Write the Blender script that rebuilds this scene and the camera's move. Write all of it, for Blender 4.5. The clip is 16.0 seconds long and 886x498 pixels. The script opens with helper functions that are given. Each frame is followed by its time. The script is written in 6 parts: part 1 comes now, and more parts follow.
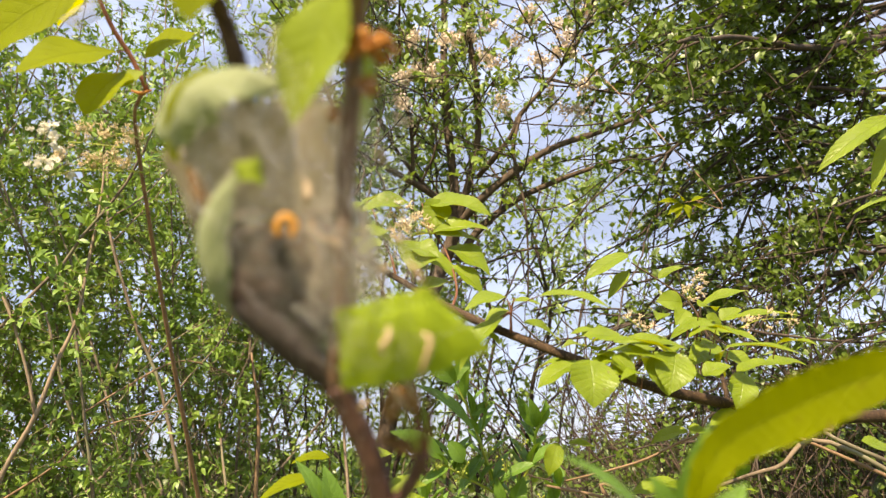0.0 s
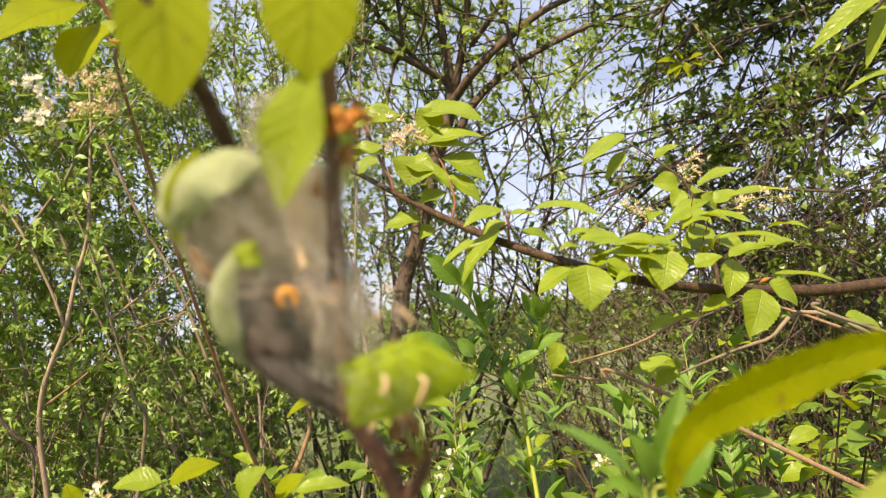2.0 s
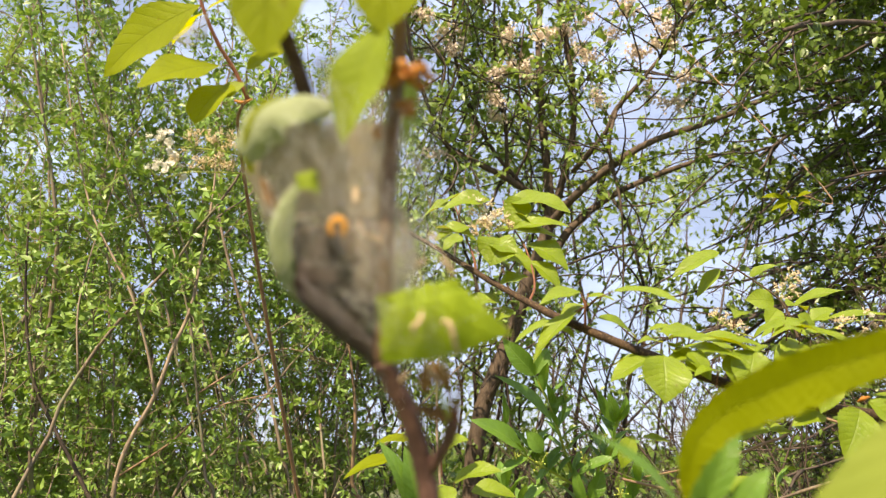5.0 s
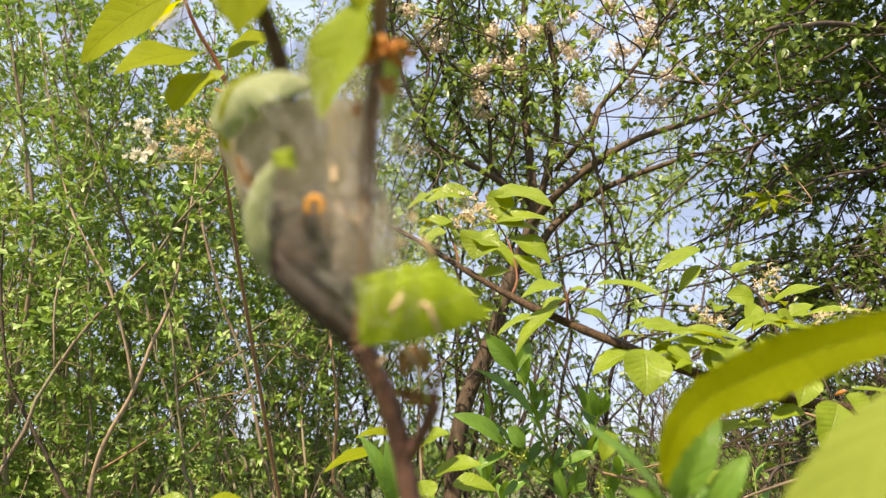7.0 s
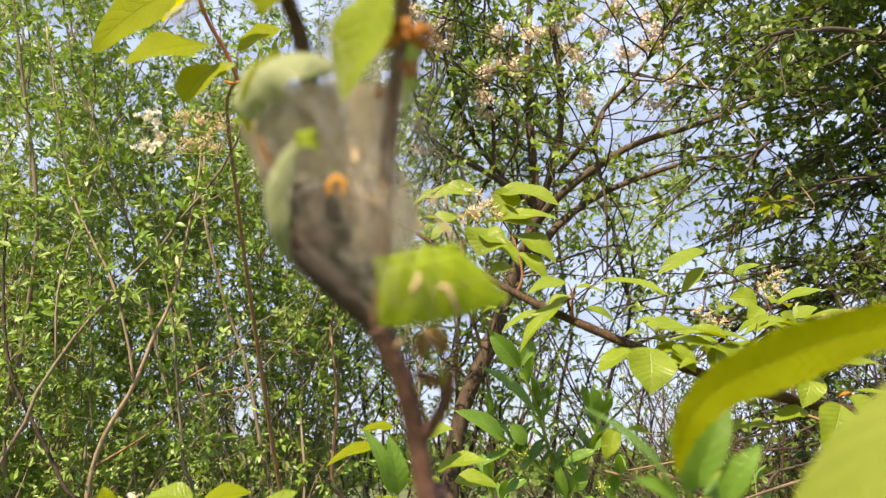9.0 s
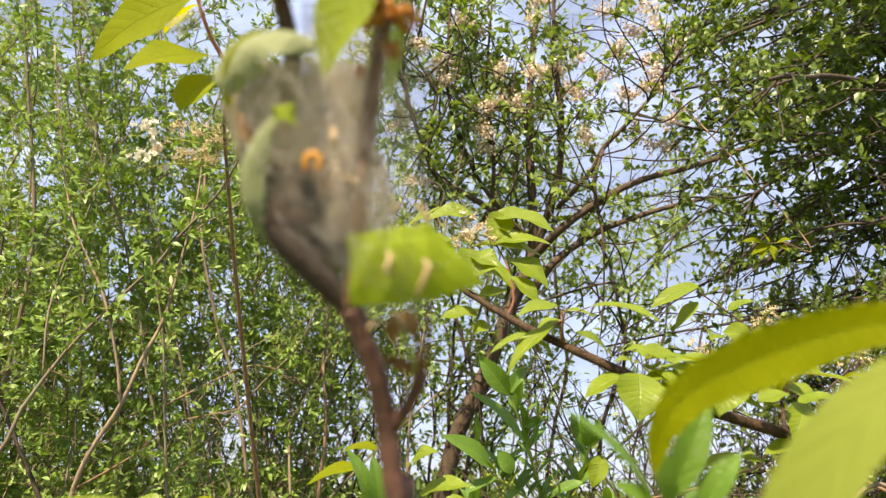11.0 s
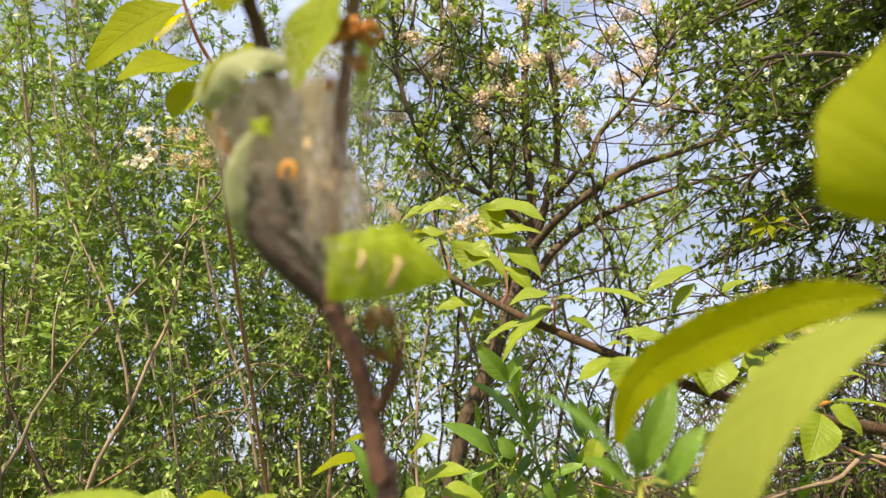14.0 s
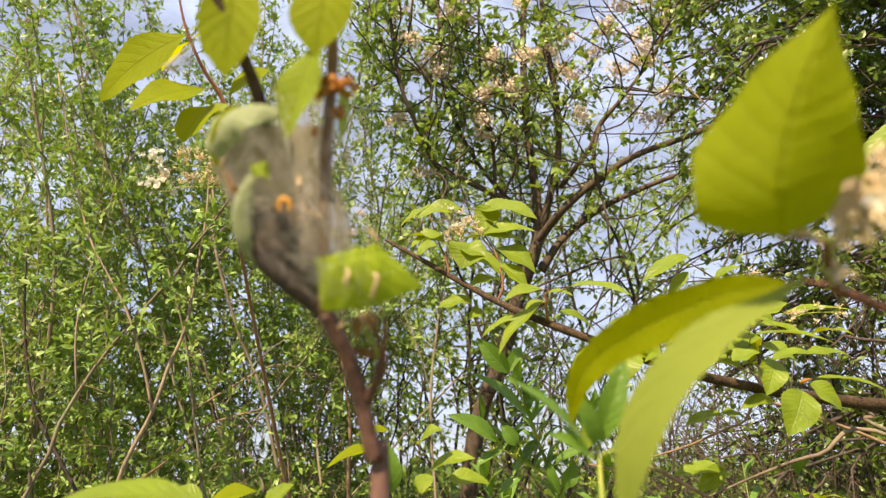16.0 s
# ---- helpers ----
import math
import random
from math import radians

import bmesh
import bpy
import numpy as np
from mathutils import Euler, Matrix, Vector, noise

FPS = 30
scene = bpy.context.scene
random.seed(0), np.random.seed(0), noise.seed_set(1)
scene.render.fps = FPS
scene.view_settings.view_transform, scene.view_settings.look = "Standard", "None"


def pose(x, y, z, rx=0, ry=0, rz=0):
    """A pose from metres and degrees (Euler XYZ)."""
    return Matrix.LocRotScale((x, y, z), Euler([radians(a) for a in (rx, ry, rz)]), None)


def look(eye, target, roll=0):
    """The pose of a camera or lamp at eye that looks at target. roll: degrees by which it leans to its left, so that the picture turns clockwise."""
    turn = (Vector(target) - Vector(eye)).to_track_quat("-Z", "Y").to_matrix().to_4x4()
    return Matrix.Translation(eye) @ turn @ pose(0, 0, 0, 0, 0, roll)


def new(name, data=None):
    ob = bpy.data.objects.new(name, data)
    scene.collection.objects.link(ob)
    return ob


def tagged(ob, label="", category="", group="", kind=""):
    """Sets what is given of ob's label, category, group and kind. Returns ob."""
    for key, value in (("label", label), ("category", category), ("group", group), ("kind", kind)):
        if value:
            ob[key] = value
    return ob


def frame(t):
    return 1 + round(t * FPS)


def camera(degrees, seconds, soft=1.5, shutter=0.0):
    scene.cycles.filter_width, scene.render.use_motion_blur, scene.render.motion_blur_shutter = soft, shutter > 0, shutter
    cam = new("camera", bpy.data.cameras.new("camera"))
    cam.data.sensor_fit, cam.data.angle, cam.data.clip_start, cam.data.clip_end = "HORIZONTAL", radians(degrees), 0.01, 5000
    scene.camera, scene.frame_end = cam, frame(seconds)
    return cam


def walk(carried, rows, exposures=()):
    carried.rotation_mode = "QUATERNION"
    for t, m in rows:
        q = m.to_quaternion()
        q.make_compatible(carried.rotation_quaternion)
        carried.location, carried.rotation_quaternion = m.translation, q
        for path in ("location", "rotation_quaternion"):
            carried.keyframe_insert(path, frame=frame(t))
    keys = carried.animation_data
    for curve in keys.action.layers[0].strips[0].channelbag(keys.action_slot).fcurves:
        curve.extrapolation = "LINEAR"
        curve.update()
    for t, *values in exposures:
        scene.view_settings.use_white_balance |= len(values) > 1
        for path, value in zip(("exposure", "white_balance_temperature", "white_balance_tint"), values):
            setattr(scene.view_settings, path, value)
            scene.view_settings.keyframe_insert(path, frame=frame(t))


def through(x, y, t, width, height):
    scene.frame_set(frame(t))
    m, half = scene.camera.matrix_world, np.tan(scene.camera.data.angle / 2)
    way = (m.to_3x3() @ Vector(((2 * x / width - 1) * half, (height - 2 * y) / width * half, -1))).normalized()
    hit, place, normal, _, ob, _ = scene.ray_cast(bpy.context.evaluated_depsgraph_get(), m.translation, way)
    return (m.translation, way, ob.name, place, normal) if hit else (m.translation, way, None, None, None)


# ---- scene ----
# The camera: a phone held by hand at eye height before a bird cherry with a moth nest.
cam = camera(65.06, 16.0, soft=1.1, shutter=0.0)
cam.data.dof.use_dof = True
cam.data.dof.focus_distance = 1.5
cam.data.dof.aperture_fstop = 6.4
PATH = [
    (0, -0.0242, 0.0324, 1.5668, 107.37, 2.72, -6.14),
    (0.5, -0.0226, 0.0526, 1.5512, 109.69, 3.02, -5.79),
    (1, -0.0343, 0.0481, 1.584, 102.82, 3.33, -6.82),
    (1.5, -0.0264, 0.0164, 1.6129, 97.59, 5.12, -6.71),
    (2, -0.0156, -0.0061, 1.6241, 96.4, 7.13, -4.9),
    (2.2, -0.0063, 0.0001, 1.6168, 96.93, 6.67, -2.49),
    (2.5, 0.0046, -0.0173, 1.611, 98.04, 5.6, 0.1),
    (3, -0.0008, -0.0086, 1.5711, 103.9, 1.1, 1.43),
    (3.5, -0.0011, -0.0057, 1.5558, 107.02, -0.05, 1.21),
    (5.8, -0.0016, -0.0068, 1.5541, 107.18, -0.26, 1.67),
    (6, -0.0067, 0.0053, 1.5518, 107.17, -1.35, 0.55),
    (6.5, -0.0134, 0.0167, 1.555, 107.16, -0.8, -0.49),
    (7, -0, 0, 1.55, 107, 0, -0),
    (7.5, -0.0021, -0.0019, 1.5494, 106.97, -0.04, -0.03),
    (8, -0.0032, -0.0027, 1.5471, 106.91, -0.3, -0.04),
    (8.5, -0.0074, 0.0021, 1.5455, 106.84, -0.47, -0.12),
    (9, -0.0072, 0.0006, 1.5427, 107.1, -0.88, -0.23),
    (9.5, -0.0012, 0.0072, 1.5317, 108.45, -1.53, -0.48),
    (9.7, 0.0022, 0.0114, 1.524, 109.57, -2.43, -0.86),
    (12, 0.0024, 0.0062, 1.5254, 110.09, -2.75, -0.99),
    (12.5, 0.0044, -0.0019, 1.5221, 110.12, -2.47, -1.1),
    (13, 0.0076, -0.0034, 1.5211, 110.02, -1.7, -0.84),
    (13.5, 0.0107, -0.0059, 1.5222, 109.7, -1.44, -0.64),
    (14, 0.0159, -0.0105, 1.52, 109.3, -0.76, -0.01),
    (14.5, 0.0163, -0.0078, 1.5117, 109.35, -1.61, -0.36),
    (15, 0.0098, 0.0096, 1.5183, 112.45, -2.16, -2.38),
    (15.2, 0.0123, 0.0144, 1.522, 111.99, -1.37, -2.44),
    (15.5, 0.0234, -0.0293, 1.5132, 110.41, 0.75, -1.48),
    (16, 0.0356, -0.0692, 1.5092, 108.89, 1.34, 1.63),
]
walk(cam, [(row[0], pose(*row[1:])) for row in PATH], exposures=[(0.0, 1.11, 8750, 14), (2.5, 1.12, 8800, 16), (3.5, 1.20, 8500, 14), (6.0, 1.07, 8300, 13), (13.0, 1.08, 8450, 13), (16.0, 1.0, 8800, 14)])

# ---- light ----
SUN_WAY = Vector((-0.29, -0.62, 0.73)).normalized()
world = bpy.data.worlds.new("world")
scene.world = world
world.use_nodes = True
wn, wl = world.node_tree.nodes, world.node_tree.links
sky = wn.new("ShaderNodeTexSky")
sky.sky_type = "NISHITA"
sky.sun_disc = False
sky.sun_elevation = math.asin(SUN_WAY.z)
sky.sun_rotation = math.atan2(SUN_WAY.x, SUN_WAY.y)
sky.air_density, sky.dust_density, sky.ozone_density = 1.0, 0.6, 2.0
coord = wn.new("ShaderNodeTexCoord")
stretch = wn.new("ShaderNodeMapping")
stretch.inputs["Scale"].default_value = (1.0, 1.0, 2.2)
cloud = wn.new("ShaderNodeTexNoise")
cloud.inputs["Scale"].default_value = 4.0
cloud.inputs["Detail"].default_value = 7.0
cloud.inputs["Roughness"].default_value = 0.6
veil = wn.new("ShaderNodeMapRange")
veil.inputs["From Min"].default_value, veil.inputs["From Max"].default_value = 0.42, 0.66
veil.inputs["To Min"].default_value, veil.inputs["To Max"].default_value = 0.40, 0.85
blend = wn.new("ShaderNodeMixRGB")
blend.inputs[2].default_value = (9.4, 12.6, 21.3, 1.0)
wl.new(coord.outputs["Generated"], stretch.inputs["Vector"])
wl.new(stretch.outputs["Vector"], cloud.inputs["Vector"])
wl.new(cloud.outputs["Fac"], veil.inputs["Value"])
wl.new(veil.outputs["Result"], blend.inputs[0])
wl.new(sky.outputs["Color"], blend.inputs[1])
wl.new(blend.outputs["Color"], wn["Background"].inputs["Color"])
wn["Background"].inputs["Strength"].default_value = 0.046

sun = new("sun", bpy.data.lights.new("sun", "SUN"))
sun.data.energy, sun.data.angle, sun.data.color = 5.0, radians(0.55), (1.0, 0.93, 0.80)
sun.matrix_world = look(SUN_WAY * 20, (0, 0, 0))

# ---- materials ----
def material(name):
    m = bpy.data.materials.new(name)
    m.use_nodes = True
    m.node_tree.nodes.clear()
    return m, m.node_tree.nodes, m.node_tree.links


def mix_colour(n, l, fac, a, b, blend="MIX"):
    x = n.new("ShaderNodeMixRGB")
    x.blend_type = blend
    for socket, value in zip(x.inputs, (fac, a, b)):
        if hasattr(value, "is_linked"):
            l.new(value, socket)
        else:
            socket.default_value = value if isinstance(value, float) else (*value, 1.0)
    return x.outputs[0]


def number(n, l, op, a, b=0.5, c=0.0, clamp=False):
    x = n.new("ShaderNodeMath")
    x.operation, x.use_clamp = op, clamp
    for socket, value in zip(x.inputs, (a, b, c)):
        if hasattr(value, "is_linked"):
            l.new(value, socket)
        else:
            socket.default_value = value
    return x.outputs[0]


def ramp(n, l, value, lo, hi, out_lo=0.0, out_hi=1.0):
    x = n.new("ShaderNodeMapRange")
    l.new(value, x.inputs["Value"])
    for key, v in (("From Min", lo), ("From Max", hi), ("To Min", out_lo), ("To Max", out_hi)):
        x.inputs[key].default_value = v
    return x.outputs["Result"]


def noise_tex(n, l, scale, detail=4.0, rough=0.55, vector=None):
    x = n.new("ShaderNodeTexNoise")
    x.inputs["Scale"].default_value, x.inputs["Detail"].default_value, x.inputs["Roughness"].default_value = scale, detail, rough
    if vector is not None:
        l.new(vector, x.inputs["Vector"])
    return x.outputs["Fac"]


def leaf_material(name, colour, dark, vein, glow, through=0.42, rough=0.42, veins=True, ribs=9.0, spots=0.0, gloss=0.35, ink=0.32):
    """A leaf: colour with blotches, side veins that run from the midrib to the edge, and light that comes through the blade."""
    m, n, l = material(name)
    obj = n.new("ShaderNodeTexCoord")
    island = n.new("ShaderNodeNewGeometry").outputs["Random Per Island"]
    place = n.new("ShaderNodeNewGeometry").outputs["Position"]
    blotch = noise_tex(n, l, 38.0, 3.0, 0.6, place)
    fine = noise_tex(n, l, 900.0, 2.0, 0.6, place)
    base = mix_colour(n, l, ramp(n, l, blotch, 0.35, 0.7), colour, dark)
    base = mix_colour(n, l, ramp(n, l, island, 0.0, 1.0, 0.0, 0.55), base, dark)
    base = mix_colour(n, l, ramp(n, l, fine, 0.3, 0.75, 0.0, 0.18), base, vein)
    height = number(n, l, "MULTIPLY", fine, 0.15)
    if veins:
        uv = n.new("ShaderNodeSeparateXYZ")
        l.new(obj.outputs["UV"], uv.inputs[0])
        across = number(n, l, "ABSOLUTE", number(n, l, "SUBTRACT", uv.outputs[1], 0.5))
        phase = number(n, l, "MULTIPLY", number(n, l, "SUBTRACT", uv.outputs[0], number(n, l, "MULTIPLY", across, 0.42)), ribs)
        saw = number(n, l, "ABSOLUTE", number(n, l, "SUBTRACT", number(n, l, "FRACT", phase), 0.5))
        side = ramp(n, l, saw, 0.0, 0.06, 1.0, 0.0)
        mid = ramp(n, l, across, 0.006, 0.03, 1.0, 0.0)
        lines = number(n, l, "MAXIMUM", number(n, l, "MULTIPLY", side, 0.7), mid, clamp=True)
        base = mix_colour(n, l, number(n, l, "MULTIPLY", lines, ink), base, vein)
        cell = n.new("ShaderNodeTexVoronoi")
        cell.feature = "DISTANCE_TO_EDGE"
        cell.inputs["Scale"].default_value = 420.0
        l.new(place, cell.inputs["Vector"])
        net = ramp(n, l, cell.outputs["Distance"], 0.0, 0.12, 1.0, 0.0)
        base = mix_colour(n, l, number(n, l, "MULTIPLY", net, 0.14), base, vein)
        height = number(n, l, "SUBTRACT", number(n, l, "MULTIPLY", saw, 0.55), number(n, l, "ADD", number(n, l, "MULTIPLY", lines, 0.7), number(n, l, "MULTIPLY", net, 0.25)))
    if spots:
        speck = ramp(n, l, noise_tex(n, l, 160.0, 1.0, 0.4, place), 0.72, 0.76, 0.0, spots)
        base = mix_colour(n, l, speck, base, (0.12, 0.06, 0.015))
    bump = n.new("ShaderNodeBump")
    bump.inputs["Strength"].default_value, bump.inputs["Distance"].default_value = 0.5, 0.0017
    l.new(height, bump.inputs["Height"])
    front = n.new("ShaderNodeBsdfPrincipled")
    l.new(base, front.inputs["Base Color"])
    l.new(bump.outputs["Normal"], front.inputs["Normal"])
    front.inputs["Roughness"].default_value = rough
    front.inputs["Specular IOR Level"].default_value = gloss
    back = n.new("ShaderNodeBsdfTranslucent")
    l.new(mix_colour(n, l, 0.74, base, glow), back.inputs["Color"])
    l.new(bump.outputs["Normal"], back.inputs["Normal"])
    both = n.new("ShaderNodeMixShader")
    both.inputs[0].default_value = through
    l.new(front.outputs[0], both.inputs[1])
    l.new(back.outputs[0], both.inputs[2])
    l.new(both.outputs[0], n.new("ShaderNodeOutputMaterial").inputs["Surface"])
    return m


def bark_material(name, colour, dark, fleck, scale=60.0, rough=0.75, stretch=0.25, lichen=None):
    m, n, l = material(name)
    place = n.new("ShaderNodeNewGeometry").outputs["Position"]
    mp = n.new("ShaderNodeMapping")
    mp.inputs["Scale"].default_value = (1.0, 1.0, stretch)
    l.new(place, mp.inputs["Vector"])
    a = noise_tex(n, l, scale, 6.0, 0.65, mp.outputs["Vector"])
    b = noise_tex(n, l, scale * 6, 3.0, 0.6, place)
    c = noise_tex(n, l, scale * 0.2, 3.0, 0.6, place)
    base = mix_colour(n, l, ramp(n, l, a, 0.35, 0.65), colour, dark)
    base = mix_colour(n, l, ramp(n, l, b, 0.58, 0.70, 0.0, 0.8), base, fleck)
    if lichen:
        base = mix_colour(n, l, ramp(n, l, c, 0.5, 0.62, 0.0, 0.75), base, lichen)
    bump = n.new("ShaderNodeBump")
    bump.inputs["Strength"].default_value, bump.inputs["Distance"].default_value = 0.6, 0.08 / scale
    l.new(number(n, l, "ADD", a, number(n, l, "MULTIPLY", b, 0.4)), bump.inputs["Height"])
    s = n.new("ShaderNodeBsdfPrincipled")
    l.new(base, s.inputs["Base Color"])
    l.new(bump.outputs["Normal"], s.inputs["Normal"])
    s.inputs["Roughness"].default_value = rough
    s.inputs["Specular IOR Level"].default_value = 0.25
    l.new(s.outputs[0], n.new("ShaderNodeOutputMaterial").inputs["Surface"])
    return m


def plain_material(name, colour, dark, scale=200.0, rough=0.6, through=0.0, gloss=0.3):
    m, n, l = material(name)
    place = n.new("ShaderNodeNewGeometry").outputs["Position"]
    island = n.new("ShaderNodeNewGeometry").outputs["Random Per Island"]
    f = number(n, l, "ADD", number(n, l, "MULTIPLY", ramp(n, l, noise_tex(n, l, scale, 3.0, 0.6, place), 0.35, 0.65), 0.6), number(n, l, "MULTIPLY", island, 0.4))
    base = mix_colour(n, l, f, colour, dark)
    s = n.new("ShaderNodeBsdfPrincipled")
    l.new(base, s.inputs["Base Color"])
    s.inputs["Roughness"].default_value, s.inputs["Specular IOR Level"].default_value = rough, gloss
    last = s.outputs[0]
    if through:
        t = n.new("ShaderNodeBsdfTranslucent")
        l.new(base, t.inputs["Color"])
        both = n.new("ShaderNodeMixShader")
        both.inputs[0].default_value = through
        l.new(last, both.inputs[1])
        l.new(t.outputs[0], both.inputs[2])
        last = both.outputs[0]
    l.new(last, n.new("ShaderNodeOutputMaterial").inputs["Surface"])
    return m


def silk_material(name, low, high, colour, scale=90.0, specks=0.0):
    """Spun silk: more or less dense, part open, with fine threads and, where asked, dark droppings caught in it."""
    m, n, l = material(name)
    place = n.new("ShaderNodeNewGeometry").outputs["Position"]
    mp = n.new("ShaderNodeMapping")
    mp.inputs["Scale"].default_value = (1.0, 1.0, 0.3)
    mp.inputs["Rotation"].default_value = (0.2, 0.5, 0.3)
    l.new(place, mp.inputs["Vector"])
    wide = noise_tex(n, l, scale, 4.0, 0.6, place)
    hair = noise_tex(n, l, scale * 30, 3.0, 0.6, mp.outputs["Vector"])
    dense = number(n, l, "ADD", ramp(n, l, wide, 0.3, 0.7, low, high), ramp(n, l, hair, 0.4, 0.75, -0.08, 0.22), clamp=True)
    tone = mix_colour(n, l, ramp(n, l, noise_tex(n, l, scale * 0.6, 3.0, 0.6, place), 0.35, 0.7), colour, tuple(0.62 * x for x in colour))
    if specks:
        dot = n.new("ShaderNodeTexVoronoi")
        dot.inputs["Scale"].default_value = 520.0
        l.new(place, dot.inputs["Vector"])
        where = ramp(n, l, noise_tex(n, l, 45.0, 2.0, 0.5, place), 0.45, 0.6)
        d = number(n, l, "MULTIPLY", ramp(n, l, dot.outputs["Distance"], 0.12, 0.2, specks, 0.0), where)
        tone = mix_colour(n, l, d, tone, (0.02, 0.014, 0.01))
        dense = number(n, l, "MAXIMUM", dense, d)
    d1 = n.new("ShaderNodeBsdfDiffuse")
    d2 = n.new("ShaderNodeBsdfTranslucent")
    l.new(tone, d1.inputs["Color"])
    l.new(tone, d2.inputs["Color"])
    body = n.new("ShaderNodeMixShader")
    body.inputs[0].default_value = 0.4
    l.new(d1.outputs[0], body.inputs[1])
    l.new(d2.outputs[0], body.inputs[2])
    clear = n.new("ShaderNodeBsdfTransparent")
    both = n.new("ShaderNodeMixShader")
    l.new(dense, both.inputs[0])
    l.new(clear.outputs[0], both.inputs[1])
    l.new(body.outputs[0], both.inputs[2])
    l.new(both.outputs[0], n.new("ShaderNodeOutputMaterial").inputs["Surface"])
    return m


CHERRY = leaf_material("cherry_leaf", (0.235, 0.325, 0.022), (0.150, 0.225, 0.015), (0.13, 0.19, 0.014), (0.50, 0.49, 0.005), 0.34, 0.36, spots=0.5, gloss=0.42, ink=0.48)
CHERRY_LOW = leaf_material("low_cherry_leaf", (0.150, 0.250, 0.028), (0.075, 0.145, 0.016), (0.11, 0.18, 0.02), (0.34, 0.45, 0.012), 0.32, 0.36, spots=0.5, gloss=0.45, ink=0.48)
NEAR_LEAF = leaf_material("near_cherry_leaf", (0.245, 0.280, 0.008), (0.190, 0.225, 0.007), (0.085, 0.11, 0.005), (0.52, 0.49, 0.002), 0.42, 0.6, ribs=17.0, spots=0.6, gloss=0.08, ink=0.6)
CHERRY_YOUNG = leaf_material("young_cherry_leaf", (0.275, 0.325, 0.016), (0.205, 0.250, 0.012), (0.13, 0.165, 0.010), (0.56, 0.55, 0.006), 0.5, 0.55, spots=0.6, gloss=0.1, ink=0.62)
CHERRY_PALE = leaf_material("pale_leaf_underside", (0.215, 0.265, 0.045), (0.18, 0.23, 0.036), (0.28, 0.33, 0.07), (0.38, 0.40, 0.02), 0.35, 0.6, gloss=0.15)
NEST_LEAF = leaf_material("nest_leaf", (0.34, 0.44, 0.030), (0.27, 0.37, 0.025), (0.14, 0.23, 0.025), (0.50, 0.56, 0.015), 0.33, 0.5, ribs=6.0, gloss=0.2)
NEST_LEAF_UPPER = leaf_material("upper_nest_leaf", (0.22, 0.30, 0.022), (0.16, 0.225, 0.018), (0.26, 0.31, 0.04), (0.40, 0.44, 0.01), 0.33, 0.55, ribs=9.0, gloss=0.15)
NEST_LEAF_DULL = leaf_material("veiled_nest_leaf", (0.33, 0.375, 0.205), (0.26, 0.305, 0.155), (0.40, 0.43, 0.25), (0.34, 0.40, 0.06), 0.3, 0.65, ribs=7.0, gloss=0.2)
SPINDLE = leaf_material("spindle_leaf", (0.120, 0.245, 0.032), (0.066, 0.155, 0.019), (0.26, 0.40, 0.09), (0.30, 0.48, 0.02), 0.28, 0.33, ribs=7.0, gloss=0.5)
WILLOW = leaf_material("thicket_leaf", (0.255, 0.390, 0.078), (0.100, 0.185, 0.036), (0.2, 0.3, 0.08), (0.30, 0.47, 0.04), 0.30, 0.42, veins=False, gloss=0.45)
# paler copy of the thicket leaf, stands in for leaves that catch the light
WILLOW_LIT = leaf_material("thicket_leaf_lit", (0.24, 0.34, 0.075), (0.15, 0.23, 0.045), (0.2, 0.3, 0.08), (0.36, 0.46, 0.07), 0.26, 0.42, veins=False, gloss=0.5)
CROWN = leaf_material("crown_leaf", (0.255, 0.360, 0.085), (0.115, 0.190, 0.045), (0.2, 0.3, 0.08), (0.34, 0.48, 0.03), 0.33, 0.38, veins=False, gloss=0.45)
# dark green leaf; second tone lowered to paint the shade inside the crowns
SHADE_TONE = leaf_material("shade_toned_leaf", (0.165, 0.240, 0.036), (0.044, 0.078, 0.013), (0.1, 0.2, 0.04), (0.20, 0.32, 0.02), 0.28, 0.38, veins=False, gloss=0.45)
BARK = bark_material("cherry_bark", (0.066, 0.038, 0.020), (0.022, 0.013, 0.008), (0.27, 0.18, 0.09), 90.0, 0.8)
BARK_NEST = bark_material("nest_stem_bark", (0.150, 0.075, 0.055), (0.075, 0.038, 0.030), (0.26, 0.16, 0.12), 150.0, 0.6)
BARK_VEILED = bark_material("silk_dusted_bark", (0.190, 0.112, 0.066), (0.105, 0.062, 0.038), (0.26, 0.18, 0.12), 150.0, 0.8)
BARK_RED = bark_material("red_shoot_bark", (0.19, 0.078, 0.040), (0.12, 0.046, 0.026), (0.30, 0.15, 0.09), 200.0, 0.45)
BARK_GREY = bark_material("grey_bark", (0.23, 0.175, 0.125), (0.10, 0.075, 0.055), (0.34, 0.29, 0.23), 26.0, 0.85, lichen=(0.20, 0.20, 0.12))
BARK_TAN = bark_material("tan_bark", (0.29, 0.185, 0.11), (0.16, 0.10, 0.062), (0.40, 0.30, 0.20), 50.0, 0.7)
BARK_RODS = bark_material("sapling_bark", (0.27, 0.145, 0.085), (0.15, 0.08, 0.05), (0.42, 0.28, 0.18), 120.0, 0.6)
BARK_ROD = bark_material("rod_bark", (0.33, 0.25, 0.175), (0.18, 0.13, 0.09), (0.45, 0.38, 0.30), 60.0, 0.8)
BARK_DARK = bark_material("dark_bark", (0.085, 0.062, 0.048), (0.04, 0.03, 0.025), (0.18, 0.15, 0.12), 40.0, 0.85)
